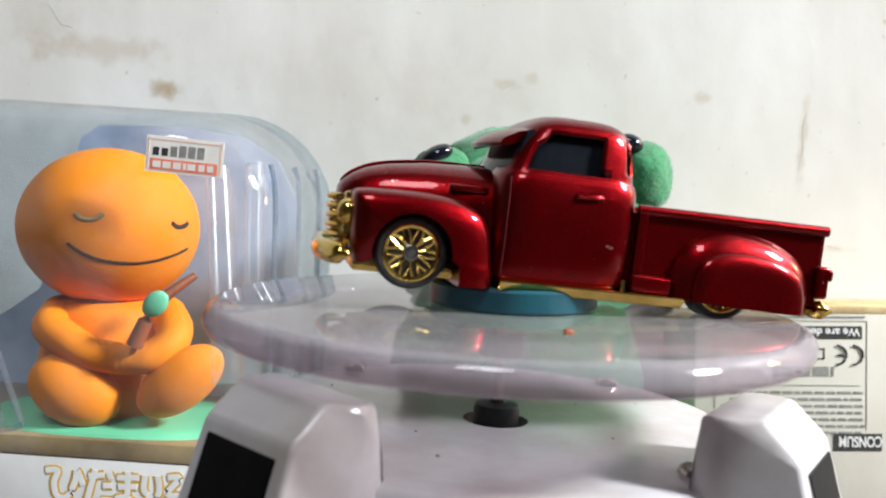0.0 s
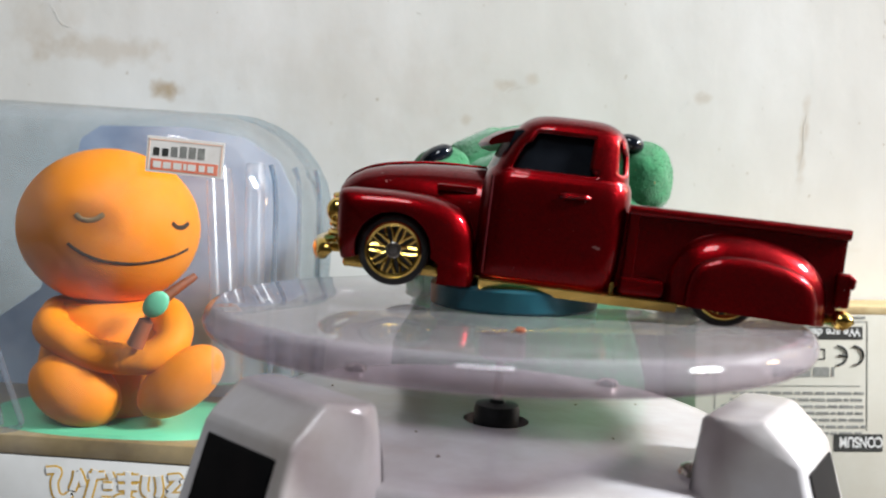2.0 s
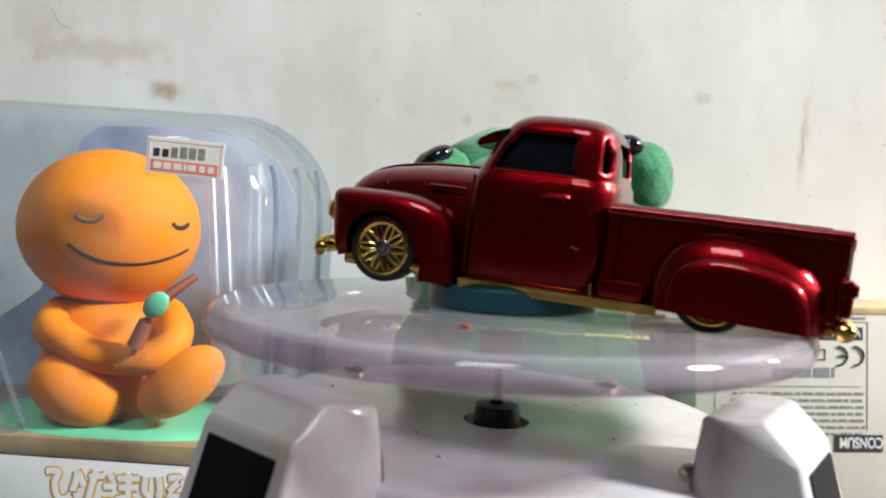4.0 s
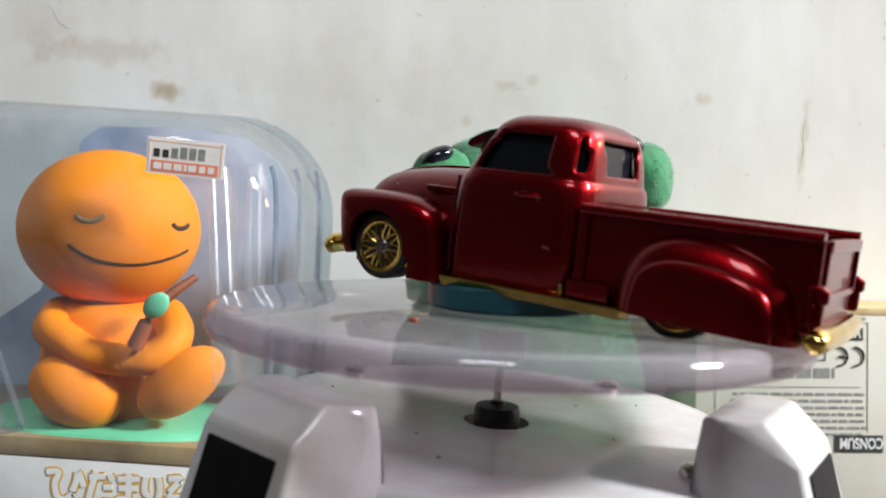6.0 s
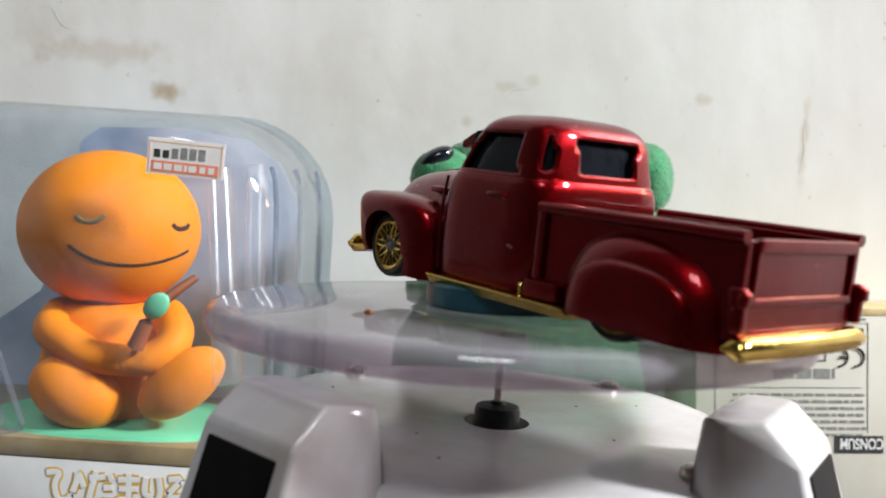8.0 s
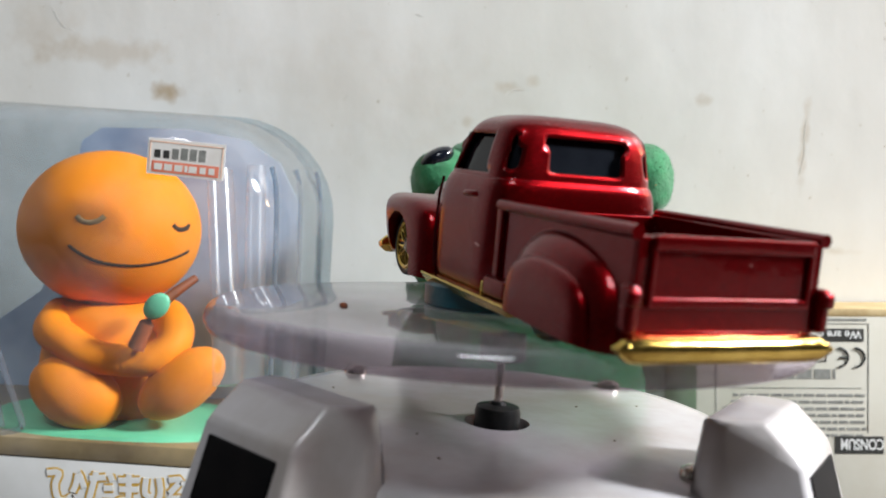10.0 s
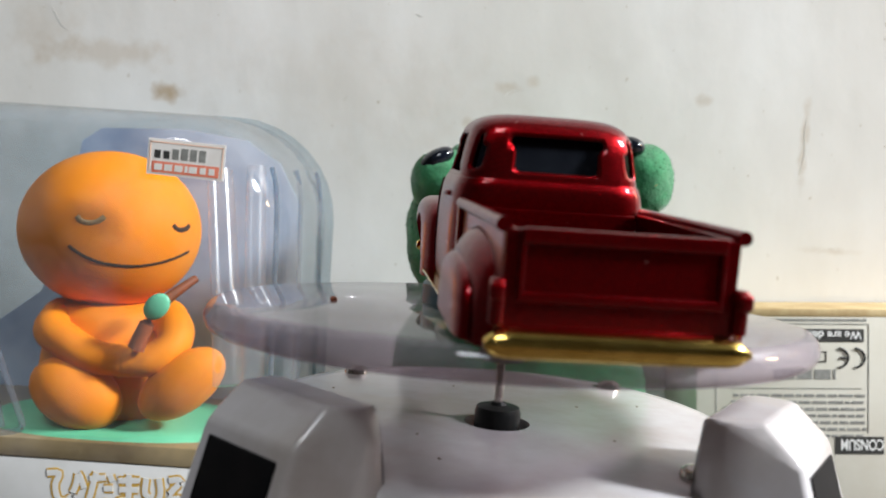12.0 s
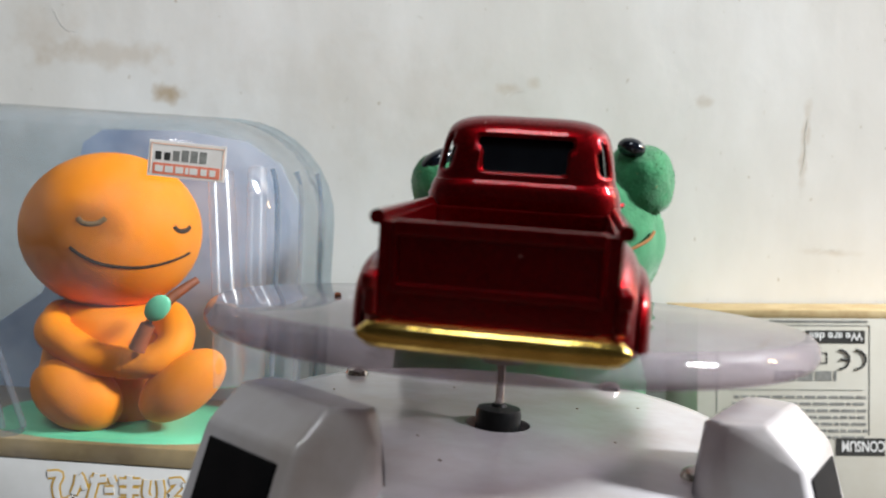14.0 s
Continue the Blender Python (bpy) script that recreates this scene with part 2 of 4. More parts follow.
    links.new(relief.outputs["Fac"], b.inputs["Height"])
    links.new(b.outputs["Normal"], bsdf.inputs["Normal"])
    return m


WALL_PAINT = wall_paint()

# ---- mesh helpers: all lengths in millimetres ----


def part(name, bm, mat, parent=None, label="", m=None, sharp=35, smooth=True, flat=False):
    """Links a bmesh, drawn in millimetres, as one mesh object under its thing."""
    bmesh.ops.recalc_face_normals(bm, faces=bm.faces)
    bm.transform(Matrix.Diagonal((0.001, 0.001, 0.001, 1)))
    me = bpy.data.meshes.new(name)
    bm.to_mesh(me)
    bm.free()
    for one in (mat if isinstance(mat, (list, tuple)) else [mat]):
        me.materials.append(one)
    if smooth:
        me.polygons.foreach_set("use_smooth", [True] * len(me.polygons))
        me.set_sharp_from_angle(angle=radians(sharp))
    ob = new(name, me)
    if smooth and flat:
        mod = ob.modifiers.new("even", "WEIGHTED_NORMAL")
        mod.keep_sharp = True
    if parent:
        ob.parent = parent
    if m:
        ob.matrix_basis = m
    if label:
        ob["label"] = label
    return ob


def thing(name, label, category, m=None, group="", kind=""):
    ob = new(name)
    ob.empty_display_size = 0.01
    if m:
        ob.matrix_basis = m
    return tagged(ob, label, category, group, kind)


def paint_new(bm, start, index):
    bm.faces.ensure_lookup_table()
    for f in bm.faces[start:]:
        f.material_index = index


def box(bm, x0, x1, y0, y1, z0, z1, bevel=0.0, seg=2, m=None):
    vs = bmesh.ops.create_cube(bm, size=1)["verts"]
    bmesh.ops.transform(bm, matrix=Matrix.Translation(((x0 + x1) / 2, (y0 + y1) / 2, (z0 + z1) / 2)) @ Matrix.Diagonal((x1 - x0, y1 - y0, z1 - z0, 1)), verts=vs)
    if bevel:
        made = bmesh.ops.bevel(bm, geom=list({e for v in vs for e in v.link_edges}), offset=bevel, segments=seg, profile=0.5, affect="EDGES")
        vs = list({v for f in made["faces"] for v in f.verts} | {v for v in vs if v.is_valid})
    if m:
        bmesh.ops.transform(bm, matrix=m, verts=vs)
    return bm


def ball(bm, c, r, rot=(0, 0, 0), u=32, v=20):
    vs = bmesh.ops.create_uvsphere(bm, u_segments=u, v_segments=v, radius=1)["verts"]
    bmesh.ops.transform(bm, matrix=pose(*c, *rot) @ Matrix.Diagonal((*r, 1)), verts=vs)
    return vs


def ring_loft(bm, rings, cap=True, closed=True):
    """Bridges rings of equal length."""
    made = [[bm.verts.new(p) for p in ring] for ring in rings]
    n = len(made[0])
    for a, b in zip(made, made[1:]):
        for i in range(n if closed else n - 1):
            j = (i + 1) % n
            bm.faces.new((a[i], a[j], b[j], b[i]))
    if cap:
        bm.faces.new(made[0])
        bm.faces.new(made[-1])
    return made


def lathe(bm, profile, n=48, centre=(0, 0), axis="z"):
    """Turns (radius, height) pairs round an axis through the centre."""
    rings = []
    for r, h in profile:
        ring = []
        for k in range(n):
            a = 2 * math.pi * k / n
            c, s = max(r, 0.001) * math.cos(a), max(r, 0.001) * math.sin(a)
            ring.append((centre[0] + c, centre[1] + s, h) if axis == "z" else (centre[0] + c, h, centre[1] + s))
        rings.append(ring)
    ring_loft(bm, rings)


def tube(bm, pts, r, n=10, r_end=None):
    """A round bar along points."""
    pts = [Vector(p) for p in pts]
    rings = []
    for i, p in enumerate(pts):
        d = (pts[min(i + 1, len(pts) - 1)] - pts[max(i - 1, 0)]).normalized()
        ref = Vector((0, 0, 1)) if abs(d.z) < 0.9 else Vector((1, 0, 0))
        a = d.cross(ref).normalized()
        b = d.cross(a)
        rad = r if r_end is None else r + (r_end - r) * i / (len(pts) - 1)
        rings.append([p + rad * (math.cos(t) * a + math.sin(t) * b) for t in (2 * math.pi * k / n for k in range(n))])
    ring_loft(bm, rings)


def smooth_line(pts, steps=6, loop=False):
    """Points along a smooth curve through the given ones."""
    pts = [Vector(p) for p in pts]
    out, n = [], len(pts)
    for i in range(n if loop else n - 1):
        p0, p1, p2, p3 = (pts[(i + k) % n] if loop else pts[min(max(i + k, 0), n - 1)] for k in (-1, 0, 1, 2))
        for s in range(steps):
            t = s / steps
            out.append(0.5 * ((2 * p1) + (p2 - p0) * t + (2 * p0 - 5 * p1 + 4 * p2 - p3) * t * t + (3 * p1 - p0 - 3 * p2 + p3) * t ** 3))
    if not loop:
        out.append(pts[-1])
    return out


def slab(bm, outline, y0, y1, bevel=0.0, seg=4, both=False):
    """An outline of (x, z) points given depth from y0 to y1, with the edge at y1 rounded."""
    a = [bm.verts.new((x, y0, z)) for x, z in outline]
    b = [bm.verts.new((x, y1, z)) for x, z in outline]
    n = len(outline)
    for i in range(n):
        bm.faces.new((a[i], a[(i + 1) % n], b[(i + 1) % n], b[i]))
    fa, fb = bm.faces.new(a), bm.faces.new(b)
    if bevel:
        edges = list(fb.edges) + (list(fa.edges) if both else [])
        bmesh.ops.bevel(bm, geom=edges, offset=bevel, segments=seg, profile=0.5, affect="EDGES", clamp_overlap=True)
    return bm


def dome(bm, outline, centre, y0, y1, power=5.0):
    """A bulging shell over an outline of (x, z) points: steep at the rim, nearly flat in the middle."""
    rings = []
    for s in (1, 0.995, 0.98, 0.955, 0.92, 0.87, 0.8, 0.7, 0.55, 0.35, 0.12):
        y = y0 + (y1 - y0) * (1 - s ** power) ** 0.5
        rings.append([(centre[0] + (x - centre[0]) * s, y, centre[1] + (z - centre[1]) * s) for x, z in outline])
    ring_loft(bm, rings)


def superring(cx, cy, a, b, z, n=48, power=3.0):
    out = []
    for k in range(n):
        t = 2 * math.pi * k / n
        c, s = math.cos(t), math.sin(t)
        out.append((cx + a * math.copysign(abs(c) ** (2 / power), c), cy + b * math.copysign(abs(s) ** (2 / power), s), z))
    return out


# ---- room ----
def room():
    def slab_box(name, lo, hi, mat, label):
        bm = bmesh.new()
        box(bm, lo[0], hi[0], lo[1], hi[1], lo[2], hi[2])
        return tagged(part(name, bm, mat, label=label, smooth=False), category=name.split("_")[0], kind="structure")
    slab_box("wall_north", (-2000, 185, -900), (2600, 225, 1800), WALL_PAINT, "old white gloss-painted board wall with brown stains")
    slab_box("wall_south", (-2000, -2640, -900), (2600, -2600, 1800), PLASTER, "plain dark brown room wall")
    slab_box("wall_west", (-2040, -2640, -900), (-2000, 225, 1800), PLASTER, "plain dark brown room wall")
    slab_box("wall_east", (2600, -2640, -900), (2640, 225, 1800), PLASTER, "plain dark brown room wall")
    slab_box("ceiling", (-2040, -2640, 1800), (2640, 225, 1840), PLASTER, "plain dark ceiling")
    slab_box("floor", (-2040, -2640, -940), (2640, 225, -900), WOOD, "dark brown wooden floor")


def desk():
    top = thing("desk", "dark brown wooden desk against the wall under the toys", "desk")
    bm = bmesh.new()
    box(bm, -600, 700, -420, 183, -124, -98, 2)
    part("desktop", bm, WOOD, top)
    for x in (-590, 640):
        for y in (-400, 130):
            bm = bmesh.new()
            box(bm, x, x + 40, y, y + 40, -900, -124, 2)
            part("leg", bm, WOOD, top)


room()
desk()
DESK = -98.0

# ---- turntable ----
TURN = [(0.0, 0.0), (1.5, -10.0), (3.0, -20.9), (4.2, -29.9), (5.5, -39.7), (6.5, -48.4), (8.0, -61.3), (9.2, -70.9),
        (10.5, -81.0), (12.0, -93.2), (13.0, -101.2), (14.0, -109.1)]
PLATE_TOP = -7.7


def solar_leg(parent, angle, drop):
    """One faceted arm of the base with a sloping black solar cell on its outer face; x points outwards; the rear arms sit lower."""
    m = pose(0, 0, 0, 0, 0, angle)
    bm = bmesh.new()
    for r, t, z in ((37.7, 7.6, -15.2), (33.5, 9.4, -15.6), (31, 8.5, -15.8), (42, 8, -19.1), (33.5, 10.2, -19.5), (31, 9.5, -19.5), (50.2, 9.5, -46), (32, 12.5, -60), (29, 12, -60), (32, 15, DESK), (66, 13, DESK)):
        for s in (1, -1):
            bm.verts.new((r, s * t, z - drop if z > -50 else z))
    bmesh.ops.convex_hull(bm, input=bm.verts)
    bmesh.ops.dissolve_limit(bm, angle_limit=radians(3), verts=bm.verts, edges=bm.edges)
    bmesh.ops.bevel(bm, geom=list(bm.edges), offset=0.7, segments=3, profile=0.5, affect="EDGES")
    leg = part("leg", bm, WHITE_PLASTIC, parent, m=m, flat=True)
    a, b = Vector((42, 0, -19.1 - drop)), Vector((50.2, 0, -46 - drop))
    slope = math.degrees(math.atan2(b.x - a.x, a.z - b.z))
    bm = bmesh.new()
    box(bm, -0.4, 0.25, -6.2, 6.2, -27, -1.6, 0.15, 1)
    part("solar_cell", bm, CELL, leg, "black solar cell", m=pose(a.x * 0.001, 0, a.z * 0.001, 0, -slope, 0))


def turntable():
    t = thing("solar_turntable", "white plastic solar turntable with a clear round acrylic platform", "turntable")
    bm = bmesh.new()
    rings = [superring(0, 3, a, a, z, 72, 2.2) for a, z in ((32, DESK), (35, -60), (36.6, -32), (36.4, -26.0), (35.8, -24.8), (34.8, -24.3), (32.5, -24.15))]
    hole = [(4.6 * math.cos(2 * math.pi * k / 72), 4.6 * math.sin(2 * math.pi * k / 72), z) for z in (-24.15, -29) for k in range(72)]
    ring_loft(bm, rings + [hole[:72], hole[72:]])
    part("base_body", bm, WHITE_PLASTIC, t, sharp=50)
    for x, y in ((-22.7, 26.8), (20.9, 28.2), (22.8, -18.9), (-21.5, -19.5)):
        bm = bmesh.new()
        lathe(bm, [(2.0, -25), (2.0, -24.1), (1.75, -23.4), (1.1, -22.95), (0.3, -22.8)], 24, (x, y))
        part("screw", bm, STEEL, t, "domed steel screw")
    rng = random.Random(21)
    for x, y, r in ((-11, -9, 0.2), (13, 12, 0.2), (-19.4, -3, 0.14), (-6, 21, 0.16), (-25, 14, 0.18), (-8, -19, 0.22), (15.5, -6, 0.15), (23, 15, 0.16)):
        bm = bmesh.new()
        ball(bm, (x, y, -24.1), (r * rng.uniform(0.8, 1.4), r, 0.1), u=8, v=6)
        part("grime_speck", bm, GRIME, t)
    for angle, drop in ((227, 0), (327, 0), (44, 10), (142, 10)):
        solar_leg(t, angle, drop)
    bm = bmesh.new()
    lathe(bm, [(3.2, -30), (3.25, -22.6), (3.0, -21.9), (1.2, -21.6), (0.9, -21.2)], 40)
    part("motor_cap", bm, BLACK_PLASTIC, t, "round black motor cap")
    bm = bmesh.new()
    lathe(bm, [(0.62, -22), (0.62, -11)], 20)
    part("shaft", bm, STEEL, t, "thin steel shaft")
    plate_bm = bmesh.new()
    R, H = 40.8, 3.9
    profile = [(0.02, 0)] + [(R - 1.9, 0), (R - 1.0, -0.25), (R - 0.35, -0.9), (R, -1.8), (R - 0.05, -2.6), (R - 0.5, -3.4), (R - 1.2, -3.8), (R - 2.0, -H), (0.02, -H)]
    lathe(plate_bm, profile, 128)
    plate_bm.faces.ensure_lookup_table()
    for f in plate_bm.faces:
        c = f.calc_center_median()
        if math.hypot(c.x, c.y) > R - 1.6:
            f.material_index = 1
        elif c.z < -2:
            f.material_index = 2
    plate = part("platform", plate_bm, [DISC, RIM, UNDER], t, "clear pinkish acrylic disc with a frosted edge", sharp=60)
    bm = bmesh.new()
    lathe(bm, [(3.3, -3.95), (3.3, -7.2), (2.9, -7.6), (0.7, -7.6)], 32)
    part("hub", bm, clear("grey_clear_hub", (0.55, 0.58, 0.64), 0.25, 0.1), plate, "grey clear hub")
    rng = random.Random(4)
    bm = bmesh.new()
    ball(bm, (5.8, -23.3, 0.2), (0.65, 0.5, 0.35), u=10, v=7)
    for v in bm.verts:
        v.co += Vector((rng.uniform(-1, 1), rng.uniform(-1, 1), rng.uniform(-0.5, 0.5))) * 0.12
    part("dirt_speck", bm, RUST, plate, "rust-brown crumb of dirt")
    return plate


PLATE = turntable()


def magnet():
    bm = bmesh.new()
    lathe(bm, [(11.2, 0), (11.6, 0.4), (11.6, 2.9), (11.2, 3.3), (0.02, 3.3)], 64)
    return tagged(part("magnet_disc", bm, TEAL, label="thick round teal rubber-coated disc under the toy truck"), category="magnet")


MAGNET = magnet()

# ---- the toy truck: x forwards, y to its left, z up ----
W_FRONT, W_REAR, W_Z, W_R = 15.0, -27.6, -1.2, 4.65


def wheel(parent, x, side):
    y = 10.6 * side
    w = new("wheel")
    w.parent = parent
    w.empty_display_size = 0.004
    w.matrix_basis = pose(x * 0.001, y * 0.001, W_Z * 0.001, 0, 0, 0 if side > 0 else 180)
    bm = bmesh.new()
    lathe(bm, [(3.55, 0.9), (3.75, 1.25), (4.2, 1.3), (4.55, 1.05), (W_R, 0.6), (W_R, -2.2), (4.5, -2.6), (3.5, -2.6), (3.5, 0.4)], 48, axis="y")
    part("tyre", bm, RUBBER, w, "black plastic tyre")
    bm = bmesh.new()
    lathe(bm, [(3.75, 0.5), (3.75, 1.2), (3.45, 1.35), (3.1, 1.2), (3.0, 0.5)], 48, axis="y")
    for k in range(10):
        a = 2 * math.pi * k / 10 + math.pi / 2
        for s in (-1, 1):
            p = [(r * math.cos(a + s * d), h, r * math.sin(a + s * d)) for r, d, h in ((0.95, 0.02, 0.75), (1.7, 0.05, 0.95), (2.3, 0.12, 1.0), (3.3, 0.215, 1.0))]
            tube(bm, p, 0.23, 6)
    part("rim", bm, GOLD, w, "gold wire-spoke rim")
    bm = bmesh.new()
    lathe(bm, [(3.4, 0.1), (3.4, 0.3), (0.1, 0.3)], 32, axis="y")
    part("backing", bm, BLACK_PLASTIC, w)
    bm = bmesh.new()
    lathe(bm, [(1.05, 0.3), (1.05, 1.0), (0.85, 1.15), (0.75, 0.95), (0.6, 0.95), (0.5, 1.2), (0.1, 1.25)], 24, axis="y")
    part("hub_cap", bm, AXLE, w, "grey axle end")


def cab(truck):
    """The cab's skin: a lofted shell with real window openings, a smoked liner inside."""
    # level: z, front x, rear x, half width, squareness
    levels = [(-3.2, 4.6, -14.15, 11.7, 7), (-1.5, 4.6, -14.35, 12.0, 7), (3.0, 4.6, -14.65, 12.1, 7), (7.5, 4.5, -14.75, 11.9, 7), (9.6, 4.2, -14.75, 11.6, 6.5),
              (10.2, 4.0, -14.65, 11.35, 6), (10.55, 3.8, -14.35, 11.1, 6), (10.95, 3.55, -14.30, 11.0, 6), (11.6, 3.2, -14.25, 10.9, 6), (14.9, 1.6, -13.90, 10.35, 5.5), (15.75, 1.1, -13.70, 10.1, 5.3), (16.3, 0.75, -13.55, 9.95, 5), (16.9, 0.4, -13.25, 9.7, 4.8), (17.6, -0.4, -12.65, 9.1, 4.4), (18.2, -1.4, -11.65, 7.8, 4.0), (18.55, -2.9, -10.15, 5.4, 3.4)]
    n = 64

    def ring(z, xf, xr, w, power, inset=0.0):
        # evenly spread along the outline
        cx, a, b = (xf + xr) / 2, (xf - xr) / 2 - inset, w - inset
        raw = []
        for k in range(720):
            t = 2 * math.pi * k / 720
            c, s = math.cos(t), math.sin(t)
            raw.append(Vector((cx + a * math.copysign(abs(c) ** (2 / power), c), b * math.copysign(abs(s) ** (2 / power), s), z)))
        lens = [0.0]
        for p, q in zip(raw, raw[1:] + raw[:1]):
            lens.append(lens[-1] + (q - p).length)
        out, i = [], 0
        for k in range(n):
            d = lens[-1] * k / n
            while lens[i + 1] < d:
                i += 1
            f = (d - lens[i]) / max(lens[i + 1] - lens[i], 1e-9)
            out.append(raw[i].lerp(raw[(i + 1) % 720], f))
        return out

    bm = bmesh.new()
    made = ring_loft(bm, [ring(*lv) for lv in levels], cap=False)
    bm.faces.new(made[-1])
    holes = []
    for f in bm.faces:
        c = f.calc_center_median()
        if not 11.1 < c.z < 16.1 or len(f.verts) > 4:
            continue
        nrm = f.normal if f.normal.length else (f.normal_update() or f.normal)
        x, y = c.x, abs(c.y)
        front_limit = 1.6 - 0.55 * (c.z - 11.0)
        if y > 8.6 and -9.6 < x < front_limit:                 # door window
            holes.append(f)
        elif x < -11.6 and 8.7 < y and c.z > 11.6:              # rear quarter window round the corner
            if x < -11.9:
                holes.append(f)
        elif x < -13.0 and y < 5.7 and c.z > 11.6:              # rear window
            holes.append(f)
        elif x > 0.6 and y < 8.6:                               # windscreen
            if y > 0.4:
                holes.append(f)
    bmesh.ops.delete(bm, geom=holes, context="FACES")
    # raised frames run round each opening
    frames, left = [], {e for e in bm.edges if e.is_boundary and min(v.co.z for v in e.verts) > 10}
    while left:
        e = left.pop()
        loop = [e.verts[0], e.verts[1]]
        while True:
            step = [x for x in loop[-1].link_edges if x in left]
            if not step:
                break
            left.discard(step[0])
            loop.append(step[0].other_vert(loop[-1]))
        pts = [v.co.copy() for v in (loop[:-1] if loop[0] == loop[-1] else loop)]
        k = len(pts)
        frames.append([(pts[i - 1] + 4 * pts[i] + pts[(i + 1) % k]) / 6 for i in range(k)])
    shell = part("cab", bm, PAINT, truck, sharp=60)
    mod = shell.modifiers.new("round", "SUBSURF")
    mod.levels = mod.render_levels = 2
    mod = shell.modifiers.new("wall", "SOLIDIFY")
    mod.thickness, mod.offset = 0.0007, 0
    for pts in frames:
        bm = bmesh.new()
        line = smooth_line(pts, 3, True)
        tube(bm, line + line[:2], 0.27, 8)
        part("window_frame", bm, PAINT, shell, sharp=70)
    bm = bmesh.new()
    ring_loft(bm, [ring(z, xf, xr, w, p, 0.85) for z, xf, xr, w, p in levels[5:13]])
    part("window_liner", bm, DARK_GLASS, shell, "smoked black window plastic")
    # belt moulding under the windows and a drip rail over them
    for lv, rad in (((10.35, 4.0, -14.6, 11.35, 6), 0.30), ((16.75, 0.45, -13.3, 9.8, 5), 0.22)):
        bm = bmesh.new()
        pts = [p for p in ring(*lv) if p.x < 2.6]
        pts = sorted(pts, key=lambda p: math.atan2(p.y, -(p.x + 3)))
        tube(bm, pts, rad, 8)
        part("moulding", bm, PAINT, shell)
    for side in (1, -1):
        for x, tilt in ((3.35, 0), (-9.9, 0)):
            bm = bmesh.new()
            pts = [(x, side * w, z) for z, w in ((-2.6, 11.80), (0, 12.02), (3, 12.08), (7.5, 11.89), (9.9, 11.46))]
            tube(bm, pts, 0.22, 6)
            part("door_gap", bm, GROOVE, shell)
        bm = bmesh.new()
        tube(bm, smooth_line([(-9.2, side * 11.75, 8.3), (-8.4, side * 12.3, 8.45), (-6.2, side * 12.35, 8.35), (-5.6, side * 11.85, 8.3)], 4), 0.38, 8)
        part("door_handle", bm, PAINT, shell)
    # sun visor over the windscreen
    bm = bmesh.new()
    rings = []
    for k in range(13):
        y = -8.7 + 17.4 * k / 12
        back = 1.5 * (abs(y) / 8.7) ** 2
        drop = (abs(y) / 9.6) ** 2
        rings.append([(1.2 - back * 0.7, y, 16.9 - 0.5 * drop), (3.8 - back, y, 16.1 - 0.3 * drop), (5.7 - back, y, 14.8), (6.0 - back, y, 14.2), (5.6 - back, y, 13.8), (3.4 - back, y, 14.5), (1.4 - back, y, 15.2)])
    ring_loft(bm, rings)
    part("sun_visor", bm, PAINT, truck)
    bm = bmesh.new()
    rings = []
    for k in range(13):
        y = -9.3 + 18.6 * k / 12
        back = 1.5 * (abs(y) / 9.3) ** 2
        rings.append([(4.7 - back, y, 10.4), (3.6 - back, y, 13.0), (2.2 - back * 0.8, y, 16.2), (0.6 - back * 0.8, y, 16.2), (1.5 - back, y, 10.4)])
    ring_loft(bm, rings)
    part("windscreen", bm, DARK_GLASS, truck, "smoked black windscreen")


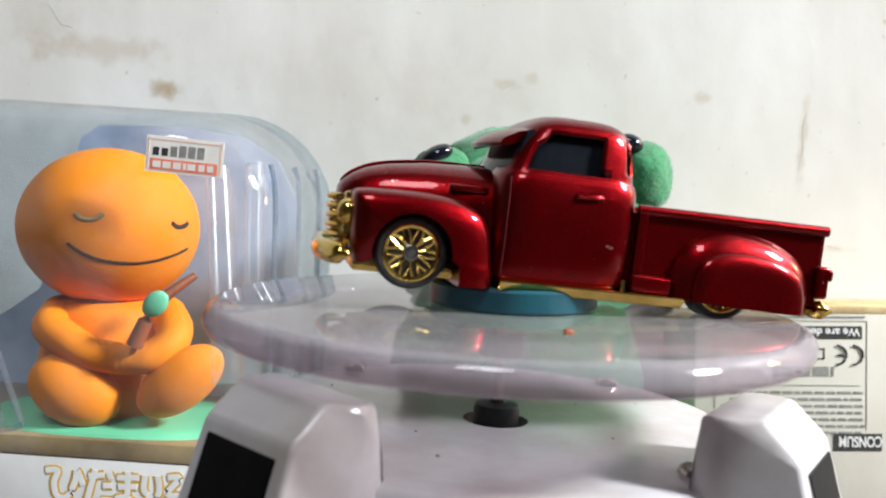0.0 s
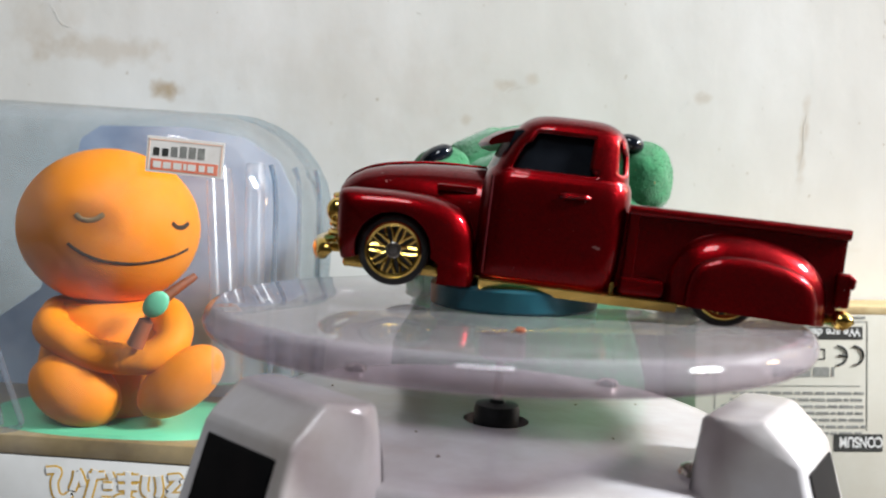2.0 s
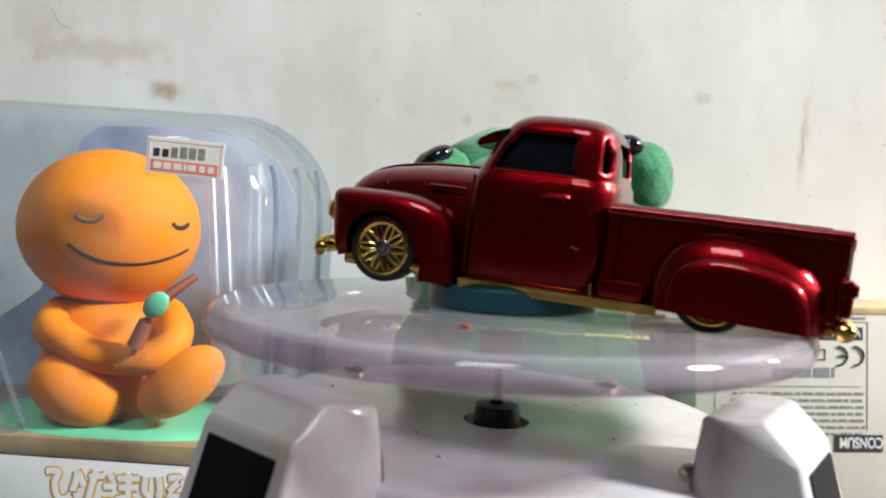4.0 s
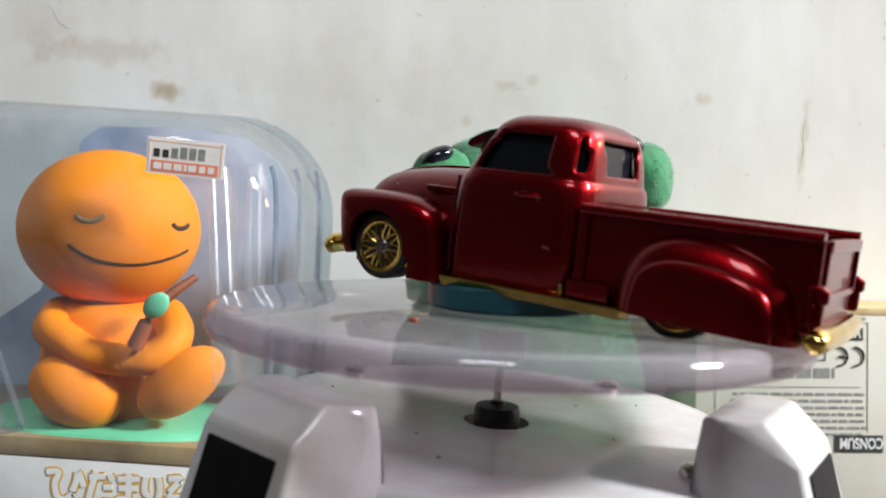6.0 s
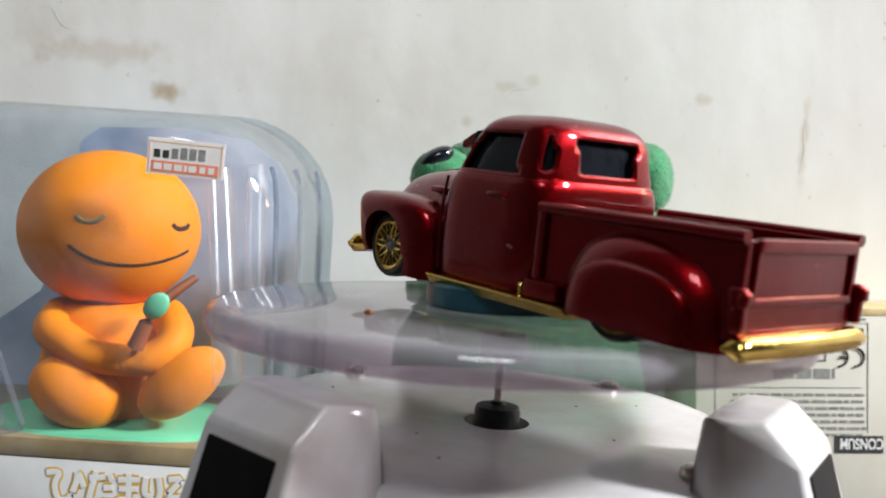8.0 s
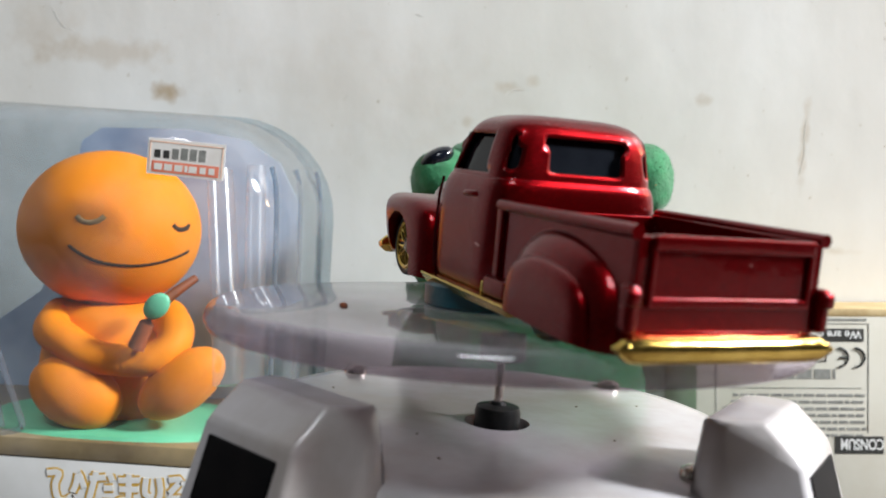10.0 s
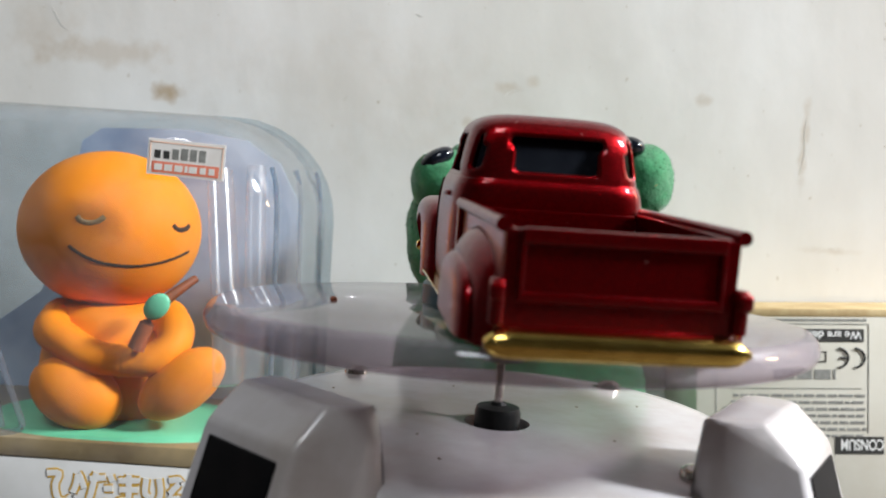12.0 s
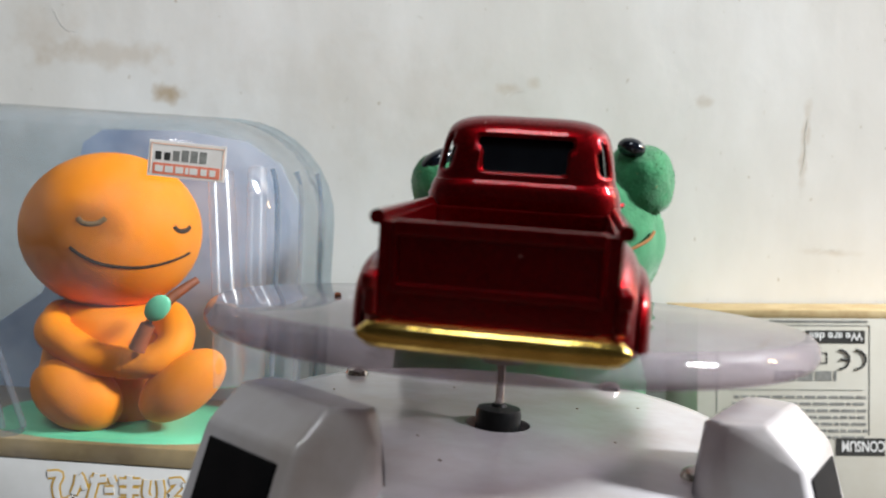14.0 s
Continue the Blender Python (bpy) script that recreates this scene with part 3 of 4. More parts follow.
def pickup():
    truck = thing("toy_pickup_truck", "dark metallic red die-cast toy pickup truck with gold trim", "toy truck")
    cab(truck)
    # bonnet
    bm = bmesh.new()
    rings = []
    for x, half, top, low in ((3.5, 9.6, 10.9, 1), (8, 9.0, 10.9, 1), (13, 8.0, 10.6, 1), (18, 6.8, 9.9, 1), (20.8, 6.0, 9.1, 1.4), (22.5, 5.2, 8.2, 2), (23.7, 4.2, 7.2, 3), (24.3, 2.8, 6.3, 4)):
        ring = [(x, half, low)]
        for k in range(17):
            a = math.pi * k / 16
            c, s = math.cos(a), math.sin(a)
            ring.append((x, half * math.copysign(abs(c) ** 0.72, c), low + (top - low) * abs(s) ** 0.62))
        ring.append((x, -half, low))
        rings.append(ring)
    ring_loft(bm, rings)
    bonnet = part("bonnet", bm, PAINT, truck, sharp=50)
    bm = bmesh.new()
    tube(bm, smooth_line([(4, 0, 11.0), (12, 0, 10.85), (19, 0, 9.85), (22.6, 0, 8.3), (24.0, 0, 6.8)], 5), 0.22, 8)
    part("ridge", bm, PAINT, bonnet)
    for side in (1, -1):
        bm = bmesh.new()
        box(bm, 5.2, 10.5, min(side * 7.6, side * 8.75), max(side * 7.6, side * 8.75), 7.2, 8.1, 0.3)
        part("side_vent", bm, PAINT, bonnet)
        # front wing with its wheel arch
        crest = [(p.x, p.y) for p in smooth_line([(21.9, -3.2, 0), (22.5, -1.2, 0), (22.8, 1.6, 0), (23.0, 4.2, 0), (22.9, 5.6, 0), (21.9, 6.2, 0), (19.5, 6.4, 0), (15.0, 6.5, 0), (11.0, 6.3, 0), (8.2, 5.6, 0), (6.2, 4.4, 0), (5.0, 2.2, 0), (4.5, -0.6, 0), (4.2, -2.6, 0), (4.1, -4.7, 0)], 5)]
        bm = bmesh.new()
        rings = []
        for k, (x, z) in enumerate(crest):
            a = math.atan2(z - W_Z, x - W_FRONT)
            ax, az = W_FRONT + 5.0 * math.cos(a), W_Z + 5.0 * math.sin(a)
            if z < -2 and x < 10:
                ax, az = 8.9, z
            f = k / (len(crest) - 1)
            wide = 13.5 - 1.6 * max(0.0, 1 - f / 0.3) ** 2
            ring = [(ax, 4.0, az), (ax, wide - 0.35, az)]
            for v in range(12):
                t = 0.5 * math.pi * v / 11
                s = math.sin(t) ** 0.9
                ring.append((ax + (x - ax) * s, 8.4 + (wide - 8.4) * math.cos(t) ** 0.42, az + (z - az) * s))
            ring.append((x, 4.0, z))
            rings.append([(px, side * py, pz) for px, py, pz in ring])
        ring_loft(bm, rings)
        part("front_wing", bm, PAINT, truck, sharp=60)
        # rear wing, skirted, with a raised inner contour
        outer = [(-19.6, -3.5), (-19.7, -0.8), (-20.5, 2.2), (-22.3, 4.8), (-25.6, 6.3), (-30.0, 6.5), (-34.4, 5.7), (-38.0, 4.0), (-40.2, 1.4), (-40.9, -1.6), (-41.0, -4.2)]
        pts = [(p.x, p.y) for p in smooth_line([(x, z, 0) for x, z in outer], 4)]
        bm = bmesh.new()
        dome(bm, pts, (-30.0, -3.8), 9.6, 14.2, 4.0)
        for v in bm.verts:
            v.co.y *= side
        wing = part("rear_wing", bm, PAINT, truck, sharp=70)
        inner = [(-22.2, -3.3), (-22.4, -0.6), (-23.4, 1.8), (-26.2, 3.2), (-30.0, 3.4), (-34.2, 2.8), (-37.2, 1.4), (-38.5, -0.9), (-38.8, -3.8)]
        pts = [(p.x, p.y) for p in smooth_line([(x, z, 0) for x, z in inner], 4)]
        bm = bmesh.new()
        dome(bm, pts, (-30.0, -3.6), 13.4, 14.7, 9.0)
        for v in bm.verts:
            v.co.y *= side
        part("contour", bm, PAINT, wing)
        # bed side: wall, rolled rail, front stake, splash apron
        bm = bmesh.new()
        box(bm, -41.8, -14.6, 10.3, 11.3, -2.6, 7.6, 0.15, 1)
        for v in bm.verts:
            v.co.y *= side
        bedside = part("bed_side", bm, PAINT, truck, flat=True)
        bm = bmesh.new()
        tube(bm, [(-14.5, side * 11.35, 7.6), (-42.2, side * 11.45, 7.7)], 0.72, 12)
        part("rail", bm, PAINT, bedside)
        bm = bmesh.new()
        box(bm, -15.9, -14.5, 10.6, 11.9, -2.5, 7.4, 0.3)
        for v in bm.verts:
            v.co.y *= side
        part("stake", bm, PAINT, bedside, flat=True)
        bm = bmesh.new()
        box(bm, -19.8, -14.2, 10.4, 12.9, -3.2, -0.9, 0.5)
        for v in bm.verts:
            v.co.y *= side
        part("apron", bm, PAINT, bedside, flat=True)
        # gold running board
        bm = bmesh.new()
        box(bm, -21.6, 3.6, 9.5, 13.7, -4.7, -3.25, 0.25)
        for v in bm.verts:
            if v.co.z < -4.0 and v.co.y > 11:
                v.co.y -= 0.75
        box(bm, -13.6, -13.0, 11.9, 12.5, -3.3, -1.8, 0.15, 1)
        for v in bm.verts:
            v.co.y *= side
        part("running_board", bm, GOLD, truck, "gold running board", flat=True)
        # tail lamp pods
        bm = bmesh.new()
        box(bm, -43.1, -41.2, min(side * 10.9, side * 12.3), max(side * 10.9, side * 12.3), -1.6, 2.9, 0.5, 3)
        box(bm, -43.5, -42.4, min(side * 11.0, side * 12.5), max(side * 11.0, side * 12.5), 0.9, 2.6, 0.45, 3)
        part("tail_lamp", bm, PAINT, truck, flat=True)
        wheel(truck, W_FRONT, side)
        wheel(truck, W_REAR, side)
    # bed floor, front board and tailgate
    bm = bmesh.new()
    box(bm, -41.6, -14.4, -10.4, 10.4, 0.6, 1.4, 0.1, 1)
    for k in range(7):
        y = -9 + 3 * k
        box(bm, -41.4, -14.6, y - 0.25, y + 0.25, 1.3, 1.75, 0.1, 1)
    part("bed_floor", bm, PAINT, truck)
    bm = bmesh.new()
    box(bm, -15.2, -13.1, -10.6, 10.6, -2.5, 7.3, 0.2)
    part("headboard", bm, PAINT, truck, flat=True)
    bm = bmesh.new()
    box(bm, -42.2, -41.3, -11.2, 11.2, -1.8, 7.4, 0.2)
    gate = part("tailgate", bm, PAINT, truck, flat=True)
    bm = bmesh.new()
    for lo, hi in (((-42.8, -9.7, 6.1), (-42.0, 9.7, 7.6)), ((-42.65, -9.7, 0.7), (-42.0, 9.7, 1.7)), ((-42.65, -9.9, 0.7), (-42.0, -9.2, 7.4)), ((-42.65, 9.2, 0.7), (-42.0, 9.9, 7.4))):
        box(bm, lo[0], hi[0], lo[1], hi[1], lo[2], hi[2], 0.25)
    part("gate_frame", bm, PAINT, gate, flat=True)
    bm = bmesh.new()
    box(bm, -42.4, -41.6, -9.4, 9.4, -2.3, -1.5, 0.2)
    part("sill", bm, PAINT, gate)
    # gold chassis, bumpers, grille
    bm = bmesh.new()
    box(bm, -42, 22, -8.4, 8.4, -4.4, -2.2, 0.4)
    box(bm, 8.6, 11.2, -11.4, 11.4, -3.7, -2.6, 0.3)
    part("chassis", bm, GOLD, truck, "gold-plated chassis plate")
    bm = bmesh.new()
    box(bm, 9.0, 20.6, -7.8, 7.8, -3.3, 5.0, 0.5)
    part("wheel_well", bm, BLACK_PLASTIC, truck, "black inner wheel well")

    def bumper(name, x, z, half, bow, sign, thick, tall):
        bm = bmesh.new()
        rings = []
        for k in range(25):
            y = half * (2 * k / 24 - 1)
            f = abs(y / half)
            xb = x - sign * bow * f ** 2.6
            end = max(0.35, math.sqrt(max(0.0, 1 - max(0, (f - 0.86) / 0.14) ** 2)))
            rings.append([(xb + sign * thick * (c ** 1 if c > 0 else c * 0.8), y, z + tall * s * end + (0.02 * math.cos(3 * a))) for a in (2 * math.pi * j / 14 for j in range(14)) for c, s in ((math.cos(a), math.copysign(abs(math.sin(a)) ** 0.85, math.sin(a))),)])
        ring_loft(bm, rings)
        bar = part(name, bm, GOLD, truck, "gold bumper bar", sharp=75)
        for y in (-half * 0.55, half * 0.55):
            bm = bmesh.new()
            box(bm, min(x - sign * 4.5, x), max(x - sign * 4.5, x), y - 0.8, y + 0.8, z - 0.5, z + 0.6, 0.2)
            part("bracket", bm, GOLD, bar)
    bumper("front_bumper", 26.1, -2.2, 12.8, 2.6, 1, 0.95, 1.45)
    bumper("rear_bumper", -43.0, -3.1, 12.6, 0.45, -1, 1.3, 1.4)
    bm = bmesh.new()
    box(bm, -43.3, -40.6, -8.5, 8.5, -2.5, -1.9, 0.25)
    part("step_plate", bm, GOLD, truck)
    bm = bmesh.new()
    box(bm, 20.5, 23.6, -7.0, 7.0, -1.4, 5.6, 0.4)
    grille = part("grille", bm, GOLD, truck, "gold grille of stacked bars")
    for k in range(5):
        z = 4.7 - 1.25 * k
        half = 4.4 + 0.75 * k
        bm = bmesh.new()
        tube(bm, smooth_line([(22.6, -half, z), (24.4, -half * 0.7, z), (25.1, 0, z), (24.4, half * 0.7, z), (22.6, half, z)], 5), 0.5, 8)
        part("grille_bar", bm, GOLD, grille)
    for side in (1, -1):
        bm = bmesh.new()
        ball(bm, (23.2, side * 8.9, 3.0), (1.5, 1.7, 1.7), u=18, v=12)
        part("headlamp", bm, GOLD, truck, "gold round headlamp")
    return truck


TRUCK = pickup()
TRUCK_POSE = pose(-0.00038, 0.00202, 0, 0, -3.0, 190.6)

# ---- toys and packages behind the turntable ----


def doll():
    """A plain seated vinyl doll with a round head, all in one mesh."""
    bm = bmesh.new()
    mats = [ORANGE, INK, PALE_INK, TWIG, LEAF]

    def add(index, build):
        start = len(bm.faces)
        build()
        paint_new(bm, start, index)

    hx, hy, hz, hr = -104.3, 128.0, -9.4, Vector((24.8, 24.0, 22.3))

    def on_head(x, y, z):
        d = Vector(((x - hx) / hr.x, (y - hy) / hr.y, (z - hz) / hr.z)).normalized()
        return Vector((hx + d.x * (hr.x - 0.45), hy + d.y * (hr.y - 0.45), hz + d.z * (hr.z - 0.45)))

    add(0, lambda: ball(bm, (hx, hy, hz), hr, u=64, v=40))
    # neck, body, arms, feet
    add(0, lambda: lathe(bm, [(0.1, -29.0), (15.5, -30.0), (17.4, -33.5), (19.0, -40), (20.4, -50), (20.5, -56), (19.0, -61.0), (0.1, -61.5)], 48, (-102.6, 130)))
    arm_l = smooth_line([(-115.0, 122, -34.5), (-113.0, 112, -36.5), (-107.0, 108.0, -38.8), (-99.5, 106.5, -41.8), (-92.0, 106.0, -42.2)], 6)
    arm_r = smooth_line([(-85.0, 122, -33.0), (-80.4, 114, -35.0), (-80.0, 109, -38.5), (-84.0, 106.5, -41.5), (-90.0, 106.0, -42.2)], 6)
    for arm in (arm_l, arm_r):
        add(0, lambda: tube(bm, arm, 5.2, 20, 4.2))
        add(0, lambda: ball(bm, arm[0], (5.4, 5.4, 5.4)))
        add(0, lambda: ball(bm, arm[-1], (4.8, 4.2, 4.4)))
    add(0, lambda: ball(bm, (-104.2, 107.6, -52.2), (12.7, 8.0, 9.1), (0, 24, 0)))
    add(0, lambda: ball(bm, (-76.2, 107.6, -47.8), (13.3, 7.2, 7.5), (0, -40, 0)))
    # smile, eyes, twig and leaf
    smile = smooth_line([(-106.4, 104.4, -12.8), (-102.8, 104.9, -15.1), (-98.8, 106.1, -16.7), (-94.3, 108.0, -17.4), (-90.0, 110.6, -17.5), (-85.8, 114.1, -16.7), (-82.6, 118.3, -15.4), (-80.6, 123.0, -13.8)], 4)
    add(1, lambda: tube(bm, [on_head(*p) for p in smile], 0.68, 8))
    for pts, idx in ((((-104.6, 104.4, -5.0), (-103.3, 104.3, -6.1), (-101.5, 104.4, -6.4), (-99.4, 104.8, -6.0), (-97.7, 105.5, -4.6)), 2), (((-82.9, 116.0, -6.2), (-82.3, 116.9, -7.2), (-81.5, 118.4, -7.6), (-80.7, 120.5, -7.3), (-80.3, 121.9, -6.5)), 1)):
        line = smooth_line(pts, 4)
        add(idx, lambda: tube(bm, [on_head(*p) for p in line], 0.85, 8))
    add(3, lambda: tube(bm, smooth_line([(-73.8, 108, -19.4), (-79.0, 104.0, -24.0), (-83.0, 101.5, -29.0), (-86.6, 101.0, -37.8)], 4), 1.0, 10, 2.2))
    add(4, lambda: ball(bm, (-81.3, 99.8, -26.4), (3.9, 1.3, 2.9), (0, -48, 0)))
    return tagged(part("vinyl_doll", bm, mats, label="orange vinyl doll sitting smiling inside a clear blister case", sharp=60), category="doll")


def rounded_rect(x0, x1, z0, z1, r, y, n=8):
    """A rounded rectangle standing at y; the lower corners are square."""
    pts = []
    for cx, cz, a0, rad in ((x1 - r, z1 - r, 0, r), (x0 + r, z1 - r, 90, r), (x0 + 3, z0 + 3, 180, 3), (x1 - 3, z0 + 3, 270, 3)):
        for k in range(n + 1):
            a = radians(a0 + 90 * k / n)
            pts.append((cx + rad * math.cos(a), y, cz + rad * math.sin(a)))
    return pts


def blister_pack():
    pack = thing("blister_package", "clear blister package with a blue card back and white base", "package")
    bm = bmesh.new()
    rings = []
    for u in (0.0, 0.04, 0.3, 0.55, 0.72, 0.82, 0.89, 0.94, 0.97, 0.988, 0.997, 1.0):
        inset = 2.5 * u + 14.0 * (1 - math.sqrt(max(0.0, 1 - u ** 7)))
        rings.append(rounded_rect(-176 + inset, -47.2 - inset, -67.3, 25.5 - 0.75 * inset, 30 - 0.6 * inset, 154 - 56 * u))
    made = ring_loft(bm, rings, cap=False)
    bm.faces.new(made[-1])
    shell = part("clear_shell", bm, BLISTER, pack, "scuffed clear plastic shell", sharp=70)
    shell.visible_shadow = False
    # ribs pressed into the shell's side
    for x, y in ((-52.9, 106), (-50.4, 128), (-48.0, 150)):
        bm = bmesh.new()
        tube(bm, smooth_line([(x - 2.2, y, 11), (x - 0.9, y, 6), (x - 0.2, y, -4), (x + 0.3, y, -30), (x + 0.6, y, -66)], 5), 0.7, 8)
        rib = part("rib", bm, clear("rib_plastic", (0.45, 0.58, 0.68), 0.12, 0.05), shell)
        rib.visible_shadow = False
    # two leaning clear columns beside the doll, added to carry bright upright streaks
    for pts, rad in ((((-71.4, 117.0, 9), (-69.2, 113.5, -4), (-65.2, 106.5, -28), (-62.5, 101.5, -46)), 3.4), (((-63.0, 124.0, 11), (-61.8, 120.5, -3), (-59.2, 113.5, -28), (-57.6, 108.0, -47)), 2.6)):
        bm = bmesh.new()
        tube(bm, smooth_line(pts, 5), rad, 28, rad * 1.15)
        streak_column = part("streak_column", bm, clear("streak_column_plastic", (0.93, 0.95, 0.97), 0.03, 0.20, 0.04, 0.0, 0.7), shell, "leaning clear column added to carry the lamp's upright streak")
        streak_column.visible_shadow = False
    for pts in (((-121.0, 97.6, -38.0), (-117.6, 97.2, -47.0), (-114.9, 97.2, -54.0), (-113.6, 97.4, -59.5), (-119.5, 97.6, -61.2)), ((-124.0, 97.6, -44.0), (-120.4, 97.2, -52.0), (-118.6, 97.4, -59.5))):
        bm = bmesh.new()
        tube(bm, smooth_line(pts, 6), 0.8, 10)
        fold = part("fold", bm, clear("fold_plastic", (0.75, 0.80, 0.86), 0.05, 0.04), shell, "bent clear fold of the shell")
        fold.visible_shadow = False
    bm = bmesh.new()
    slab(bm, [(x, z) for x, y, z in rounded_rect(-179, -44.6, -67.3, 26.5, 31, 0)], 155.2, 154.2)
    flange = part("flange", bm, clear("flange_plastic", (0.80, 0.86, 0.89), 0.04, 0.05, 0.05), shell, "flat clear flange of the shell")
    flange.visible_shadow = False
    # printed card back
    bm = bmesh.new()
    outline = [(-172, -66), (-52, -66), (-52.5, -44), (-55, 0), (-62, 13), (-73, 19.5), (-91, 21.6), (-118, 20.4), (-124, 16), (-129, -10), (-135, -32), (-148, -42), (-172, -50)]
    slab(bm, outline, 153.0, 152.4)
    part("card_back", bm, BLUE_CARD, pack, "sky-blue printed card")
    # floor tray and green mound
    bm = bmesh.new()
    box(bm, -172, -44, 98.8, 152, -67.4, -62.4, 0.4)
    part("tray", bm, TAN, pack, "tan tray ledge")
    bm = bmesh.new()
    rings = [superring(-96, 122, a, a * 0.58, z, 48, 2.4) for a, z in ((37, -62.5), (36, -61.6), (33, -60.9), (20, -60.4))]
    ring_loft(bm, rings)
    part("green_mound", bm, GRASS, pack, "green moulded grass mound")
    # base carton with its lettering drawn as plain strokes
    bm = bmesh.new()
    box(bm, -173, -66, 99, 155, DESK, -67.5, 0.5)
    carton = part("base_carton", bm, WHITE_CARD, pack, "white carton base with white and mustard lettering")
    strokes = [
        [(-113.5, -74.8), (-110.0, -74.6), (-111.0, -78.0), (-110.0, -82.0), (-107.0, -82.0), (-105.0, -77.5), (-104.4, -74.4), (-102.6, -78.5)],
        [(-101.2, -75.6), (-96.6, -75.0)], [(-99.3, -73.6), (-101.4, -83.0)], [(-97.0, -78.2), (-94.4, -78.0)], [(-97.4, -82.4), (-94.4, -82.4)], [(-95.4, -74.2), (-94.6, -76.0)],
        [(-93.0, -75.6), (-86.8, -75.2)], [(-92.6, -78.2), (-87.2, -77.9)], [(-90.0, -73.6), (-90.0, -81.6), (-92.0, -83.2), (-93.0, -81.8), (-90.4, -81.2), (-87.0, -83.0)],
        [(-85.0, -74.4), (-85.2, -78.6), (-84.0, -79.8)], [(-81.4, -74.2), (-80.8, -79.0), (-83.0, -83.6)], [(-78.5, -74.6), (-75.0, -74.4), (-78.6, -79.5), (-74.4, -79.8), (-76.0, -83.2)]]
    for mat, rad, y in ((GOLD_INK, 1.35, 98.95), (WHITE_INK, 0.8, 98.88)):
        for s in strokes:
            bm = bmesh.new()
            tube(bm, smooth_line([(-107.3 + (x + 113.5) * 0.9, 0, -70.2 + (z + 73.6) * 0.9) for x, z in s], 4), rad, 10)
            for v in bm.verts:
                v.co.y = y + v.co.y * 0.03
            part("printed_stroke", bm, mat, carton)
    # price sticker on the front of the shell
    bm = bmesh.new()
    m = pose(-0.0749, 0.0975, 0.0114, 0, 2.2, 0)
    box(bm, -9.7, 9.7, -0.1, 0.05, -4.5, 4.5, 0.04, 1)
    sticker = part("price_sticker", bm, STICKER, pack, "white and red price sticker", m=m)
    for mat, x0, x1, z0, z1 in ((PINK_INK, -9.2, 9.2, 3.5, 3.8), (PINK_INK, -9.2, -8.9, -3.8, 3.8), (PINK_INK, 8.9, 9.2, -3.8, 3.8), (RED_INK, -8.4, 8.4, -3.9, -1.1)):
        bm = bmesh.new()
        box(bm, x0, x1, -0.16, -0.1, z0, z1)
        part("printed_bar", bm, mat, sticker, smooth=False)
    for k, (w, h, g) in enumerate(((1.5, 2.0, BLACK_INK), (1.5, 1.9, BLACK_INK), (1.6, 2.6, GREY_INK), (1.7, 3.0, GREY_INK), (1.7, 3.0, GREY_INK), (1.7, 3.0, GREY_INK))):
        bm = bmesh.new()
        x = -7.2 + 2.25 * k
        box(bm, x - w / 2, x + w / 2, -0.16, -0.1, -0.3, h * 0.85)
        part("printed_bar", bm, g, sticker, smooth=False)
    for x, w in ((-6.8, 2.0), (-4.3, 2.0), (-1.7, 2.0), (0.2, 0.8), (1.9, 2.0), (4.4, 1.5), (6.6, 1.5)):
        bm = bmesh.new()
        box(bm, x - w / 2, x + w / 2, -0.2, -0.15, -3.3, -1.7)
        part("printed_bar", bm, STICKER, sticker, smooth=False)
    return pack


